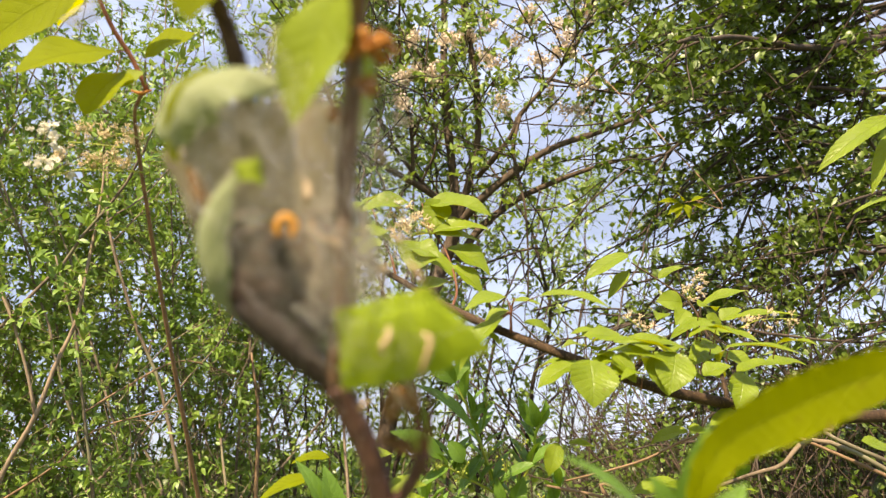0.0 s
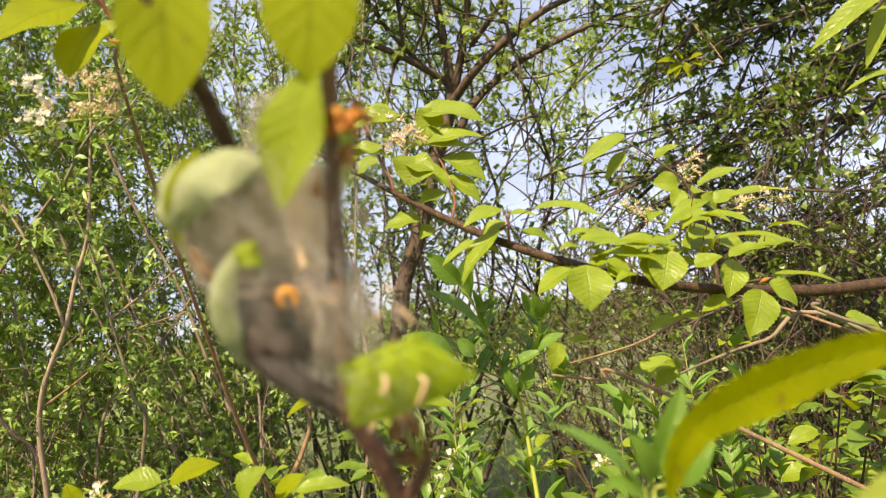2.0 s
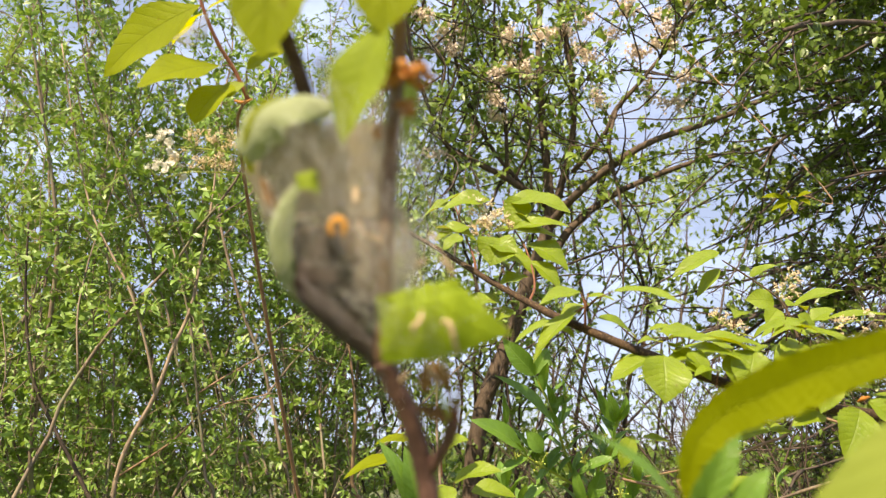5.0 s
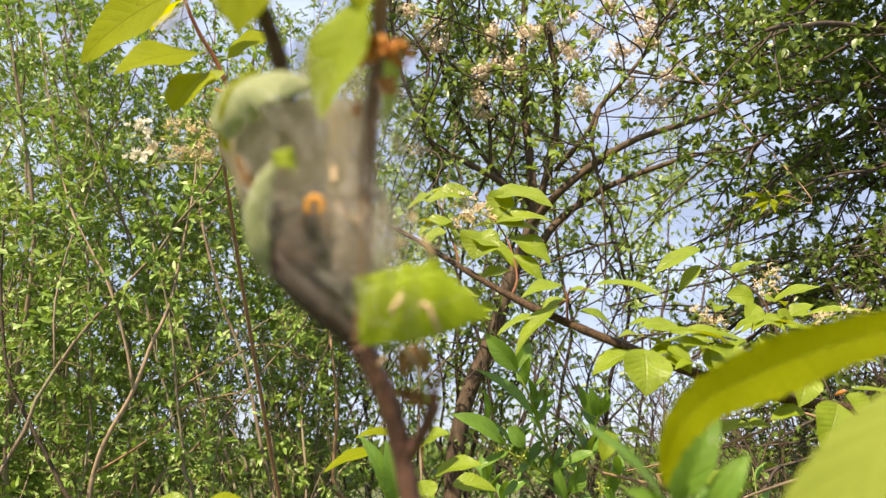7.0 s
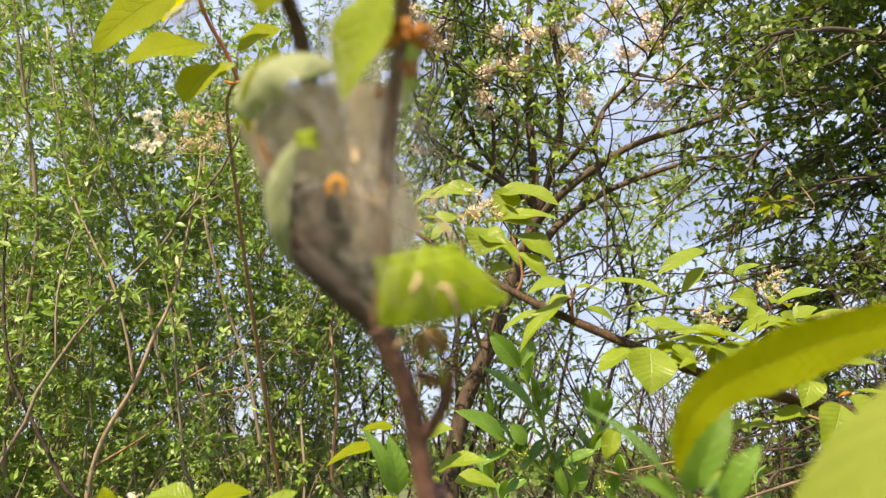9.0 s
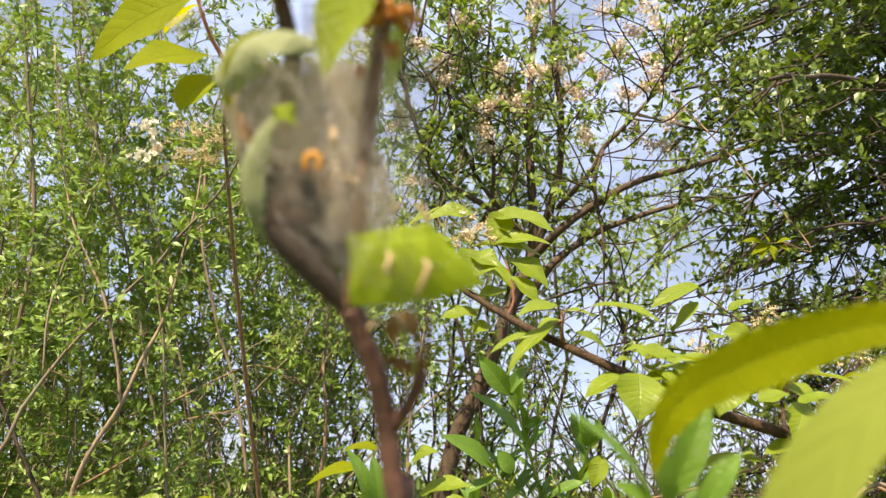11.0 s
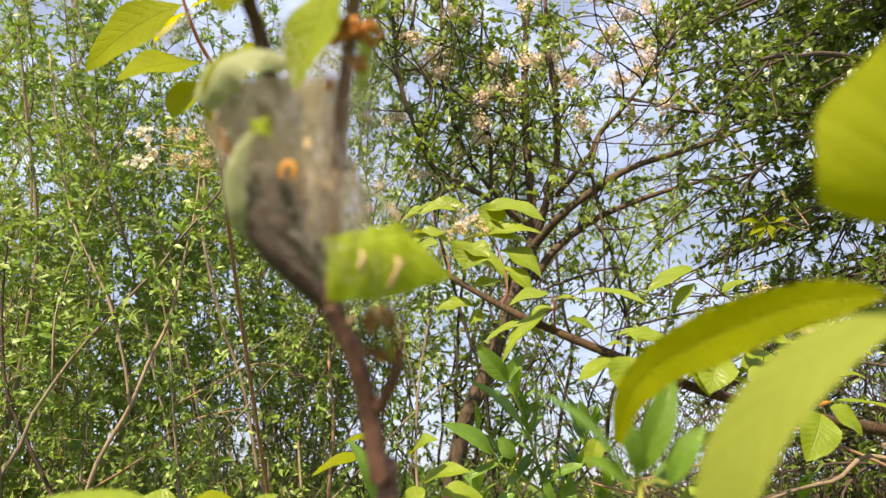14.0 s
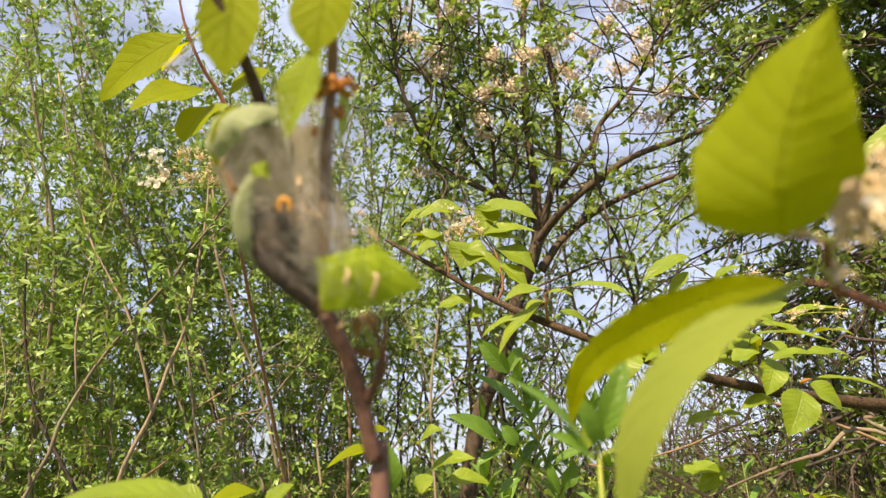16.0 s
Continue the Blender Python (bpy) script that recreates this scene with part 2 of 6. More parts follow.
# bark colour darkened because the tangle lies in the trees' shade
BARK_TANGLE_SHADED = bark_material("shaded_tangle_bark", (0.085, 0.058, 0.042), (0.040, 0.028, 0.021), (0.17, 0.125, 0.09), 40.0, 0.85)
BARK_TWIG = bark_material("twig_bark", (0.24, 0.19, 0.115), (0.13, 0.095, 0.055), (0.34, 0.28, 0.19), 80.0, 0.7)
BARK_LIMB = bark_material("limb_bark", (0.125, 0.088, 0.062), (0.055, 0.040, 0.030), (0.24, 0.19, 0.15), 40.0, 0.85)
SHOOT_STALK = plain_material("shoot_stalk", (0.125, 0.175, 0.045), (0.16, 0.13, 0.05), 90.0, 0.5)
RED_SHOOT = bark_material("red_young_bark", (0.30, 0.115, 0.060), (0.19, 0.065, 0.036), (0.42, 0.21, 0.12), 200.0, 0.45)
GREEN_STALK = plain_material("green_stalk", (0.24, 0.34, 0.05), (0.30, 0.30, 0.06), 90.0, 0.5)
PETAL = plain_material("petal", (0.86, 0.85, 0.80), (0.82, 0.76, 0.62), 300.0, 0.7, 0.35)
WILTED = plain_material("wilted_flower", (0.84, 0.75, 0.56), (0.68, 0.48, 0.25), 260.0, 0.8, 0.25)
BLOSSOM = plain_material("far_blossom", (0.80, 0.71, 0.59), (0.68, 0.52, 0.42), 60.0, 0.8, 0.3)
SCALE = plain_material("bud_scale", (0.54, 0.23, 0.05), (0.34, 0.13, 0.025), 250.0, 0.6, 0.2)
DEAD = plain_material("dead_leaf", (0.32, 0.17, 0.05), (0.15, 0.08, 0.03), 300.0, 0.8, 0.15)
GRUB = plain_material("grub_skin", (0.56, 0.42, 0.26), (0.44, 0.30, 0.16), 900.0, 0.5, 0.12)
GRUB_ORANGE = plain_material("orange_grub_skin", (0.70, 0.34, 0.05), (0.60, 0.25, 0.03), 900.0, 0.45, 0.12)
GRUB_HEAD = plain_material("grub_head", (0.03, 0.02, 0.016), (0.05, 0.035, 0.02), 500.0, 0.35)
FRASS = plain_material("frass", (0.012, 0.01, 0.008), (0.03, 0.022, 0.016), 900.0, 0.8)
LITTER = plain_material("nest_litter", (0.080, 0.059, 0.050), (0.030, 0.022, 0.019), 420.0, 0.9)
SILK = silk_material("silk", 0.22, 0.36, (0.36, 0.295, 0.225), 70.0, 0.8)
SILK_HAZE = silk_material("hazy_silk", 0.02, 0.18, (0.58, 0.53, 0.41), 55.0, 0.5)
SILK_BODY = silk_material("beige_silk", 0.66, 0.84, (0.45, 0.385, 0.265), 60.0, 0.6)
SILK_VEIL = silk_material("grey_silk_veil", 0.30, 0.52, (0.56, 0.51, 0.41), 60.0, 0.6)
SILK_FRONT = silk_material("pale_grey_silk", 0.22, 0.50, (0.47, 0.415, 0.315), 60.0, 0.5)
SILK_THIN = silk_material("thin_silk", 0.01, 0.13, (0.70, 0.67, 0.58), 60.0, 0.25)
BROWN_SILK = silk_material("brown_silk", 0.85, 1.0, (0.105, 0.076, 0.060), 110.0, 0.9)
MID_SILK = silk_material("greyish_brown_silk", 0.55, 0.80, (0.225, 0.178, 0.145), 110.0, 0.9)
THREAD = plain_material("silk_thread", (0.80, 0.78, 0.74), (0.70, 0.68, 0.62), 300.0, 0.5, 0.3)


# ---- shaping ----
RNG = np.random.default_rng(7)


def unit(a):
    a = np.asarray(a, float)
    return a / (np.linalg.norm(a, axis=-1, keepdims=True) + 1e-12)


class Heap:
    """Points, faces and surface coordinates gathered for one mesh."""

    def __init__(self):
        self.v, self.f, self.u, self.count = [], [], [], 0

    def add(self, v, f, u=None):
        v = np.asarray(v, float)
        self.v.append(v)
        self.f.append([tuple(int(i) + self.count for i in q) for q in f])
        self.u.append(np.zeros((len(v), 2)) if u is None else np.asarray(u, float))
        self.count += len(v)

    def tube(self, points, radii, sides=8):
        self.add(*tube(points, radii, sides))

    def object(self, name, mat, parent=None, label="", smooth=True):
        v = np.concatenate(self.v)
        u = np.concatenate(self.u)
        f = [q for group in self.f for q in group]
        return raw_object(name, v, f, mat, parent, label, u, smooth)


def raw_object(name, v, f, mat, parent=None, label="", u=None, smooth=True):
    me = bpy.data.meshes.new(name)
    if isinstance(f, np.ndarray):
        k = f.shape[1]
        me.vertices.add(len(v))
        me.vertices.foreach_set("co", np.ascontiguousarray(v, dtype=np.float32).ravel())
        me.loops.add(f.size)
        me.loops.foreach_set("vertex_index", np.ascontiguousarray(f, dtype=np.int32).ravel())
        me.polygons.add(len(f))
        me.polygons.foreach_set("loop_start", np.arange(0, f.size, k, dtype=np.int32))
        me.update(calc_edges=True)
    else:
        me.from_pydata([tuple(p) for p in v], [], f)
    if u is not None:
        loops = np.empty(len(me.loops), dtype=np.int32)
        me.loops.foreach_get("vertex_index", loops)
        me.uv_layers.new(name="surface").data.foreach_set("uv", np.ascontiguousarray(u[loops], dtype=np.float32).ravel())
    me.polygons.foreach_set("use_smooth", np.full(len(me.polygons), smooth))
    me.materials.append(mat)
    ob = new(name, me)
    if parent is not None:
        ob.parent = parent
    if label:
        ob["label"] = label
    return ob


def smooth_line(points, steps=6):
    """A smooth line through the points (Catmull-Rom)."""
    p = np.asarray(points, float)
    if len(p) < 3:
        return np.linspace(p[0], p[-1], steps + 1)
    q = np.vstack([2 * p[0] - p[1], p, 2 * p[-1] - p[-2]])
    out = []
    for i in range(1, len(q) - 2):
        for s in np.arange(steps) / steps:
            a, b, c, d = q[i - 1], q[i], q[i + 1], q[i + 2]
            out.append(0.5 * (2 * b + (c - a) * s + (2 * a - 5 * b + 4 * c - d) * s ** 2 + (3 * b - a - 3 * c + d) * s ** 3))
    out.append(p[-1])
    return np.array(out)


def tube(points, radii, sides=8):
    p = np.asarray(points, float)
    r = np.interp(np.linspace(0, 1, len(p)), np.linspace(0, 1, len(np.atleast_1d(radii))), np.atleast_1d(radii))
    t = unit(np.gradient(p, axis=0))
    ref = np.array([0.31, 0.83, 0.46]) if abs(t[0] @ np.array([0.31, 0.83, 0.46])) < 0.9 else np.array([1.0, 0, 0])
    a = unit(np.cross(t, ref))
    b = np.cross(t, a)
    ang = np.arange(sides) * 2 * math.pi / sides
    v = p[:, None] + r[:, None, None] * (np.cos(ang)[None, :, None] * a[:, None] + np.sin(ang)[None, :, None] * b[:, None])
    v = np.vstack([v.reshape(-1, 3), p[:1], p[-1:]])
    k, n = len(p), sides
    i = np.arange(k - 1)[:, None] * n + np.arange(n)[None]
    j = np.arange(k - 1)[:, None] * n + (np.arange(n)[None] + 1) % n
    f = np.stack([i, j, j + n, i + n], -1).reshape(-1, 4).tolist()
    f += [(k * n, (s + 1) % n, s) for s in range(n)] + [(k * n + 1, (k - 1) * n + s, (k - 1) * n + (s + 1) % n) for s in range(n)]
    along = np.repeat(np.linspace(0, 1, k), n)
    return v, f, np.vstack([np.stack([along, np.tile(np.arange(n) / n, k)], 1), [[0, 0], [1, 0]]])


def blade(base, tip, width, up=(0, 0, 1), arch=0.08, fold=0.25, hook=0.0, wave=0.0, teeth=0.0, nu=18, nv=8, full=0.42, twist=0.0, sweep=0.0, seed=0):
    """One leaf between its base and its tip: an ovate blade that is folded at the midrib, arched, and drawn out at the tip."""
    base, tip = np.asarray(base, float), np.asarray(tip, float)
    length = np.linalg.norm(tip - base)
    y = (tip - base) / length
    x = unit(np.cross(y, np.asarray(up, float)))
    z = np.cross(x, y)
    u = np.linspace(0, 1, nu + 1)
    w = np.linspace(-1, 1, nv + 1)
    k = full / (1 - full)
    prof = u ** (0.78 * k + 0.12) * (1 - u) ** 1.05
    prof = prof / prof.max()
    prof = np.maximum(prof, 0.02 * (1 - u) + 0.004)
    uu, ww = np.meshgrid(u, w, indexing="ij")
    h = (width / 2) * prof[:, None] * np.ones_like(ww)
    h = h * (1 + teeth * (np.abs(ww) > 0.99) * np.where((np.arange(nu + 1) % 2 == 0)[:, None], 1, -1))
    rs = np.random.default_rng(seed + int(abs(base[0]) * 1e5))
    ph = rs.uniform(0, 6.28, 3)
    lift = length * (arch * 4 * uu * (1 - uu) - hook * uu ** 3) + fold * h * np.abs(ww) ** 1.15
    lift = lift + wave * width * np.abs(ww) ** 2 * np.sin(uu * 9 + ph[0] + 1.3 * np.sign(ww)) * prof[:, None]
    a = twist * uu
    ca, sa = np.cos(a), np.sin(a)
    px, pz = h * ww, lift
    bend = sweep * length * 4 * uu * (1 - uu)
    off = fold * h * np.abs(ww)
    px, pz = px * ca - off * sa, pz + h * ww * sa
    v = base + uu[..., None] * length * y + (px + bend)[..., None] * x + pz[..., None] * z
    i = np.arange(nu)[:, None] * (nv + 1) + np.arange(nv)[None]
    f = np.stack([i, i + 1, i + nv + 2, i + nv + 1], -1).reshape(-1, 4).tolist()
    return v.reshape(-1, 3), f, np.stack([uu, ww * 0.5 + 0.5], -1).reshape(-1, 2)


def leaf(parent, base, tip, width, mat, up=(0, -0.25, 1), label="", petiole=None, name="leaf", **shape):
    """A leaf as a part, thin but with two skins' thickness, and its stalk from the twig."""
    v, f, u = blade(base, tip, width, up, **shape)
    ob = raw_object(name, v, f, mat, parent, label, u)
    if petiole is not None:
        stalk = smooth_line([petiole, (np.asarray(petiole) * 0.45 + np.asarray(base) * 0.55) + np.array([0, 0, 0.002]), base], 5)
        g = Heap()
        g.tube(stalk, [0.0008, 0.0006], 6)
        g.object("leaf_stalk", BARK_RED if mat in (CHERRY, CHERRY_YOUNG) else GREEN_STALK, ob)
    return ob


def curved_leaf(parent, line, width, mat, up=(0, -1, 0.3), label="", petiole=None, fold=0.25, full=0.42, sharp=1.05, wave=0.05, teeth=0.02, roll=0.0, turn=0.0, ripple=0.0, ribs=17.0, nu=44, nv=12, seed=0, name="leaf"):
    """A leaf whose midrib follows a line: folded or rolled across, turned along its length, with a waved and toothed edge."""
    p = smooth_line(line, 12)
    cum = np.concatenate([[0], np.cumsum(np.linalg.norm(np.diff(p, axis=0), axis=1))])
    u = np.linspace(0, 1, nu + 1)
    p = np.stack([np.interp(u * cum[-1], cum, p[:, k]) for k in range(3)], 1)
    t = unit(np.gradient(p, axis=0))
    x = unit(np.cross(t, np.asarray(up, float)))
    z = np.cross(x, t)
    ca, sa = np.cos(turn * u)[:, None], np.sin(turn * u)[:, None]
    x, z = x * ca + z * sa, z * ca - x * sa
    w = np.linspace(-1, 1, nv + 1)
    uu, ww = np.meshgrid(u, w, indexing="ij")
    k = full / (1 - full)
    prof = u ** (sharp * k) * (1 - u) ** sharp
    prof = np.maximum(prof / prof.max(), 0.02)
    rs = np.random.default_rng(seed)
    ph = rs.uniform(0, 6.28, 3)
    h = (width / 2) * prof[:, None] * (1 + 0.05 * np.sin(uu * 17 + ph[1]) * (np.abs(ww) > 0.8)) * (1 + teeth * (np.abs(ww) > 0.99) * np.where((np.arange(nu + 1) % 2 == 0)[:, None], 1, -1))
    a = roll * ww
    across = h * (np.sin(a) / roll if roll else ww)
    lift = fold * h * np.abs(ww) ** 1.2 - (h * (1 - np.cos(a)) / roll if roll else 0.0)
    lift = lift + wave * width * ww ** 2 * np.sin(uu * 10 + ph[0] + 1.3 * np.sign(ww)) * prof[:, None]
    lift = lift + ripple * np.abs(np.sin(math.pi * ribs * (uu - 0.21 * np.abs(ww)))) * np.minimum(1, prof[:, None] * 2)
    v = p[:, None] + across[..., None] * x[:, None] + lift[..., None] * z[:, None]
    i = np.arange(nu)[:, None] * (nv + 1) + np.arange(nv)[None]
    f = np.stack([i, i + 1, i + nv + 2, i + nv + 1], -1).reshape(-1, 4).tolist()
    ob = raw_object(name, v.reshape(-1, 3), f, mat, parent, label, np.stack([uu, ww * 0.5 + 0.5], -1).reshape(-1, 2))
    if petiole is not None:
        g = Heap()
        g.tube(smooth_line([petiole, (np.asarray(petiole) + p[0]) / 2 + np.array([0, 0, 0.001]), p[0]], 5), [0.0009, 0.0007], 6)
        g.object("leaf_stalk", BARK_RED if mat in (CHERRY, CHERRY_YOUNG, NEAR_LEAF) else GREEN_STALK, ob)
    return ob


def many_leaves(base, way, side, length, width):
    """A great many small leaves in one go: arrays of bases, directions, surface normals and sizes."""
    y = unit(way)
    x = unit(np.cross(y, side))
    z = np.cross(x, y)
    L, W = np.asarray(length)[:, None], np.asarray(width)[:, None] * 0.5
    b = np.asarray(base)
    pts = [b, b + y * L * 0.34 - x * W + z * W * 0.35, b + y * L * 0.40, b + y * L * 0.34 + x * W + z * W * 0.35,
           b + y * L * 0.72 - x * W * 0.62 + z * W * 0.1, b + y * L * 0.72 + x * W * 0.62 + z * W * 0.1, b + y * L - z * L * 0.10]
    v = np.stack(pts, 1).reshape(-1, 3)
    tri = np.array([(0, 2, 1), (0, 3, 2), (1, 2, 4), (2, 3, 5), (2, 5, 4), (4, 5, 6)])
    f = (np.arange(len(b))[:, None, None] * 7 + tri[None]).reshape(-1, 3)
    return v, f


def thing(name, place, label, category, group="", kind=""):
    ob = new(name)
    ob.empty_display_size = 0.05
    ob.location = place
    bpy.context.view_layer.update()
    return tagged(ob, label, category, group, kind)


def keep_place(parent):
    """Parts are modelled in the place's own metres: set them back by their thing's place."""
    for ob in parent.children_recursive:
        if ob.parent == parent:
            ob.matrix_parent_inverse = Matrix.Translation(-parent.location)


# ---- ground ----
def ground_sheet():
    xs = np.concatenate([-np.geomspace(900, 8, 22), np.linspace(-7, 7, 57), np.geomspace(8, 900, 22)])
    ys = np.concatenate([-np.geomspace(900, 8, 22), np.linspace(-7, 12, 77), np.geomspace(13, 900, 24)])
    X, Y = np.meshgrid(xs, ys, indexing="ij")
    Z = np.array([[0.10 * noise.noise(Vector((x * 0.5, y * 0.5, 0))) + 0.03 * noise.noise(Vector((x * 2.3, y * 2.3, 4))) for y in ys] for x in xs])
    far = np.clip((np.hypot(X, Y) - 30) / 200, 0, 1)
    Z = Z * (1 - far) + far * 2.5 * np.array([[noise.noise(Vector((x * 0.006, y * 0.006, 9))) for y in ys] for x in xs]) - 0.12
    n = len(ys)
    i = np.arange(len(xs) - 1)[:, None] * n + np.arange(n - 1)[None]
    f = np.stack([i, i + n, i + n + 1, i + 1], -1).reshape(-1, 4)
    m, nd, l = material("meadow")
    place = nd.new("ShaderNodeNewGeometry").outputs["Position"]
    base = mix_colour(nd, l, ramp(nd, l, noise_tex(nd, l, 0.35, 5.0, 0.6, place), 0.4, 0.62), (0.105, 0.135, 0.040), (0.070, 0.105, 0.028))
    base = mix_colour(nd, l, ramp(nd, l, noise_tex(nd, l, 14.0, 4.0, 0.65, place), 0.42, 0.70), base, (0.075, 0.062, 0.032))
    s = nd.new("ShaderNodeBsdfPrincipled")
    s.inputs["Roughness"].default_value = 0.95
    l.new(base, s.inputs["Base Color"])
    l.new(s.outputs[0], nd.new("ShaderNodeOutputMaterial").inputs["Surface"])
    ob = raw_object("ground", np.stack([X, Y, Z], -1).reshape(-1, 3), f, m)
    return tagged(ob, "uneven meadow floor with short grass and bare soil", "ground", kind="structure")


def grass():
    g = np.random.default_rng(3)
    n = 7000
    x, y = g.uniform(-5, 6, n), g.uniform(1.5, 13, n) ** 1.0
    b = np.stack([x, y, np.full(n, -0.12)], 1)
    way = np.stack([g.normal(0, 0.3, n), g.normal(0, 0.3, n), np.ones(n)], 1)
    v, f = many_leaves(b, way, g.normal(0, 1, (n, 3)), g.uniform(0.15, 0.5, n), g.uniform(0.006, 0.014, n))
    return tagged(raw_object("grass", v, f, CROWN), "long green grass blades on the meadow", "grass", kind="stuff")


# ---- shrubs and trees at a distance ----
def grow(g, start, way, length, radius, sides, heap, wander=0.10, lift=0.0, step=0.10, taper=0.35):
    """A stem that wanders; gives its points."""
    n = max(3, int(length / step))
    p, d = [np.asarray(start, float)], unit(np.asarray(way, float))
    for _ in range(n):
        d = unit(d + g.normal(0, wander, 3) + np.array([0, 0, lift]))
        p.append(p[-1] + d * length / n)
    p = np.array(p)
    heap.tube(p, [radius, radius * taper], sides)
    return p


def twigs_and_leaves(g, lines, heap, leaves, spacing, twig, leaf_len, leaf_wid, per_twig, spread=0.9, keep=None, droop=0.0, radius=0.0014, bare_twigs=0.0, toss=0.6):
    """Side twigs along the stems, each with its leaves; leaves: list that takes (base, way, side, length, width)."""
    for p in lines:
        seg = np.linalg.norm(np.diff(p, axis=0), axis=1)
        total = seg.sum()
        count = int(total / spacing)
        if count < 1:
            continue
        s = np.sort(g.uniform(0.12, 1.0, count)) * total
        cum = np.concatenate([[0], np.cumsum(seg)])
        at = np.stack([np.interp(s, cum, p[:, k]) for k in range(3)], 1)
        tang = unit(np.stack([np.interp(s, cum, np.gradient(p[:, k])) for k in range(3)], 1))
        for q, t in zip(at, tang):
            if not in_view(q):
                continue
            d = unit(t * g.uniform(0.2, 1.0) + spread * unit(g.normal(0, 1, 3)) + np.array([0, 0, -droop]))
            ln = twig * g.uniform(0.5, 1.3)
            line = np.array([q, q + d * ln * 0.5 + g.normal(0, 0.01, 3), q + unit(d + g.normal(0, 0.25, 3)) * ln])
            bare = keep is not None and not keep(q)
            if bare and g.random() > bare_twigs:
                continue
            heap.tube(line, [radius, radius * 0.5], 3)
            if bare:
                continue
            m = per_twig
            a = np.concatenate([g.uniform(0.1, 1.0, m - 1), [1.0]])
            b = np.where(a[:, None] < 0.5, line[0] + (line[1] - line[0]) * a[:, None] * 2, line[1] + (line[2] - line[1]) * (a[:, None] * 2 - 1))
            w = unit(d * 0.5 + 0.95 * unit(g.normal(0, 1, (m, 3))) + np.array([0, -0.1, 0.12 - droop]))
            side = unit(np.array([-0.25, -0.45, 0.9]) + toss * g.normal(0, 1, (m, 3)))
            leaves.append((b, w, side, leaf_len * g.uniform(0.55, 1.25, m), leaf_wid * g.uniform(0.6, 1.25, m)))


def crown_object(name, leaves, mat, parent, label=""):
    arr = [np.concatenate([q[k] for q in leaves]) for k in range(5)]
    v, f = many_leaves(*arr)
    ob = raw_object(name, v, f, mat, parent, label)
    ob["kind"] = "stuff"
    return ob


def thicket(seed, foot, stems, label, lean=(0.0, 0.0), height=4.4, spread=0.5, leaf_mats=(None,), leaf_len=0.045, leaf_wid=0.013, spacing=0.028, per_twig=8, bark=None, keep=None, radius=0.010, twig=0.15, edge=None, bare_twigs=0.0, toss=0.6, twig_bark=None):
    """A many-stemmed bush of thin rods with small leaves."""
    g = np.random.default_rng(seed)
    bush = thing("thicket_bush", (foot[0], foot[1], 0.0), label, "bush", "bushes of the thicket")
    lines, leaves = [], []
    for _ in range(stems):
        a = g.uniform(0, 6.28)
        start = np.array([foot[0] + 0.22 * math.cos(a), foot[1] + 0.22 * math.sin(a), -0.15])
        way = np.array([math.cos(a) * spread * g.uniform(0.2, 1) + lean[0], math.sin(a) * spread * g.uniform(0.2, 1) + lean[1], 1.0])
        trial = Heap()
        p = grow(g, start, way, height * g.uniform(0.65, 1.1), radius * g.uniform(0.4, 1.0), 7, trial, 0.10, 0.012)
        if edge is not None and (p[:, 0] - edge * p[:, 1]).max() > 0:
            way[0] = -abs(way[0]) - 0.1
            trial = Heap()
            p = grow(g, start, way, height * g.uniform(0.65, 0.9), radius * g.uniform(0.5, 1.2), 7, trial, 0.06, 0.012)
        for _ in range(8):
            if p[:, 1].min() > 0.74 * foot[1]:
                break
            way[1] = abs(way[1]) + 0.12
            trial = Heap()
            p = grow(g, start, way, height * g.uniform(0.65, 0.9), radius * g.uniform(0.4, 1.0), 7, trial, 0.06, 0.012)
        rods = trial
        lines.append(p)
        for _ in range(g.integers(4, 8)):
            i = g.integers(3, len(p) - 2)
            d = unit(unit(p[i + 1] - p[i]) + 0.75 * unit(g.normal(0, 1, 3)))
            if edge is not None and p[i][0] > (edge - 0.12) * p[i][1]:
                d[0] = -abs(d[0])
            if p[i][1] < 0.9 * foot[1]:
                d[1] = abs(d[1])
            q = grow(g, p[i], d, g.uniform(0.5, 1.5), radius * 0.38, 5, rods, 0.10, 0.03, 0.08)
            lines.append(q)
        rods.object("rod", bark or BARK_GREY, bush)
    twigs = Heap()
    twigs_and_leaves(g, lines, twigs, leaves, spacing, twig, leaf_len, leaf_wid, per_twig, spread=1.5, keep=keep, bare_twigs=bare_twigs, toss=toss)
    twigs.object("brushwood", twig_bark or BARK_TWIG, bush, "fine brown twigs")["kind"] = "stuff"
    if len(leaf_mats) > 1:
        # every fourth twig takes the second tone, which paints its leaves as lit
        crown_object("lit_tone_leaves", leaves[::4], leaf_mats[1], bush, "leaves in a paler tone that paints them as lit")
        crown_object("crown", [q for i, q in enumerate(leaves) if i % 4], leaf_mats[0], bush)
    else:
        crown_object("crown", leaves, leaf_mats[0], bush)
    keep_place(bush)
    return bush


CAMSIDE = (0.0, -1.0, 0.25)


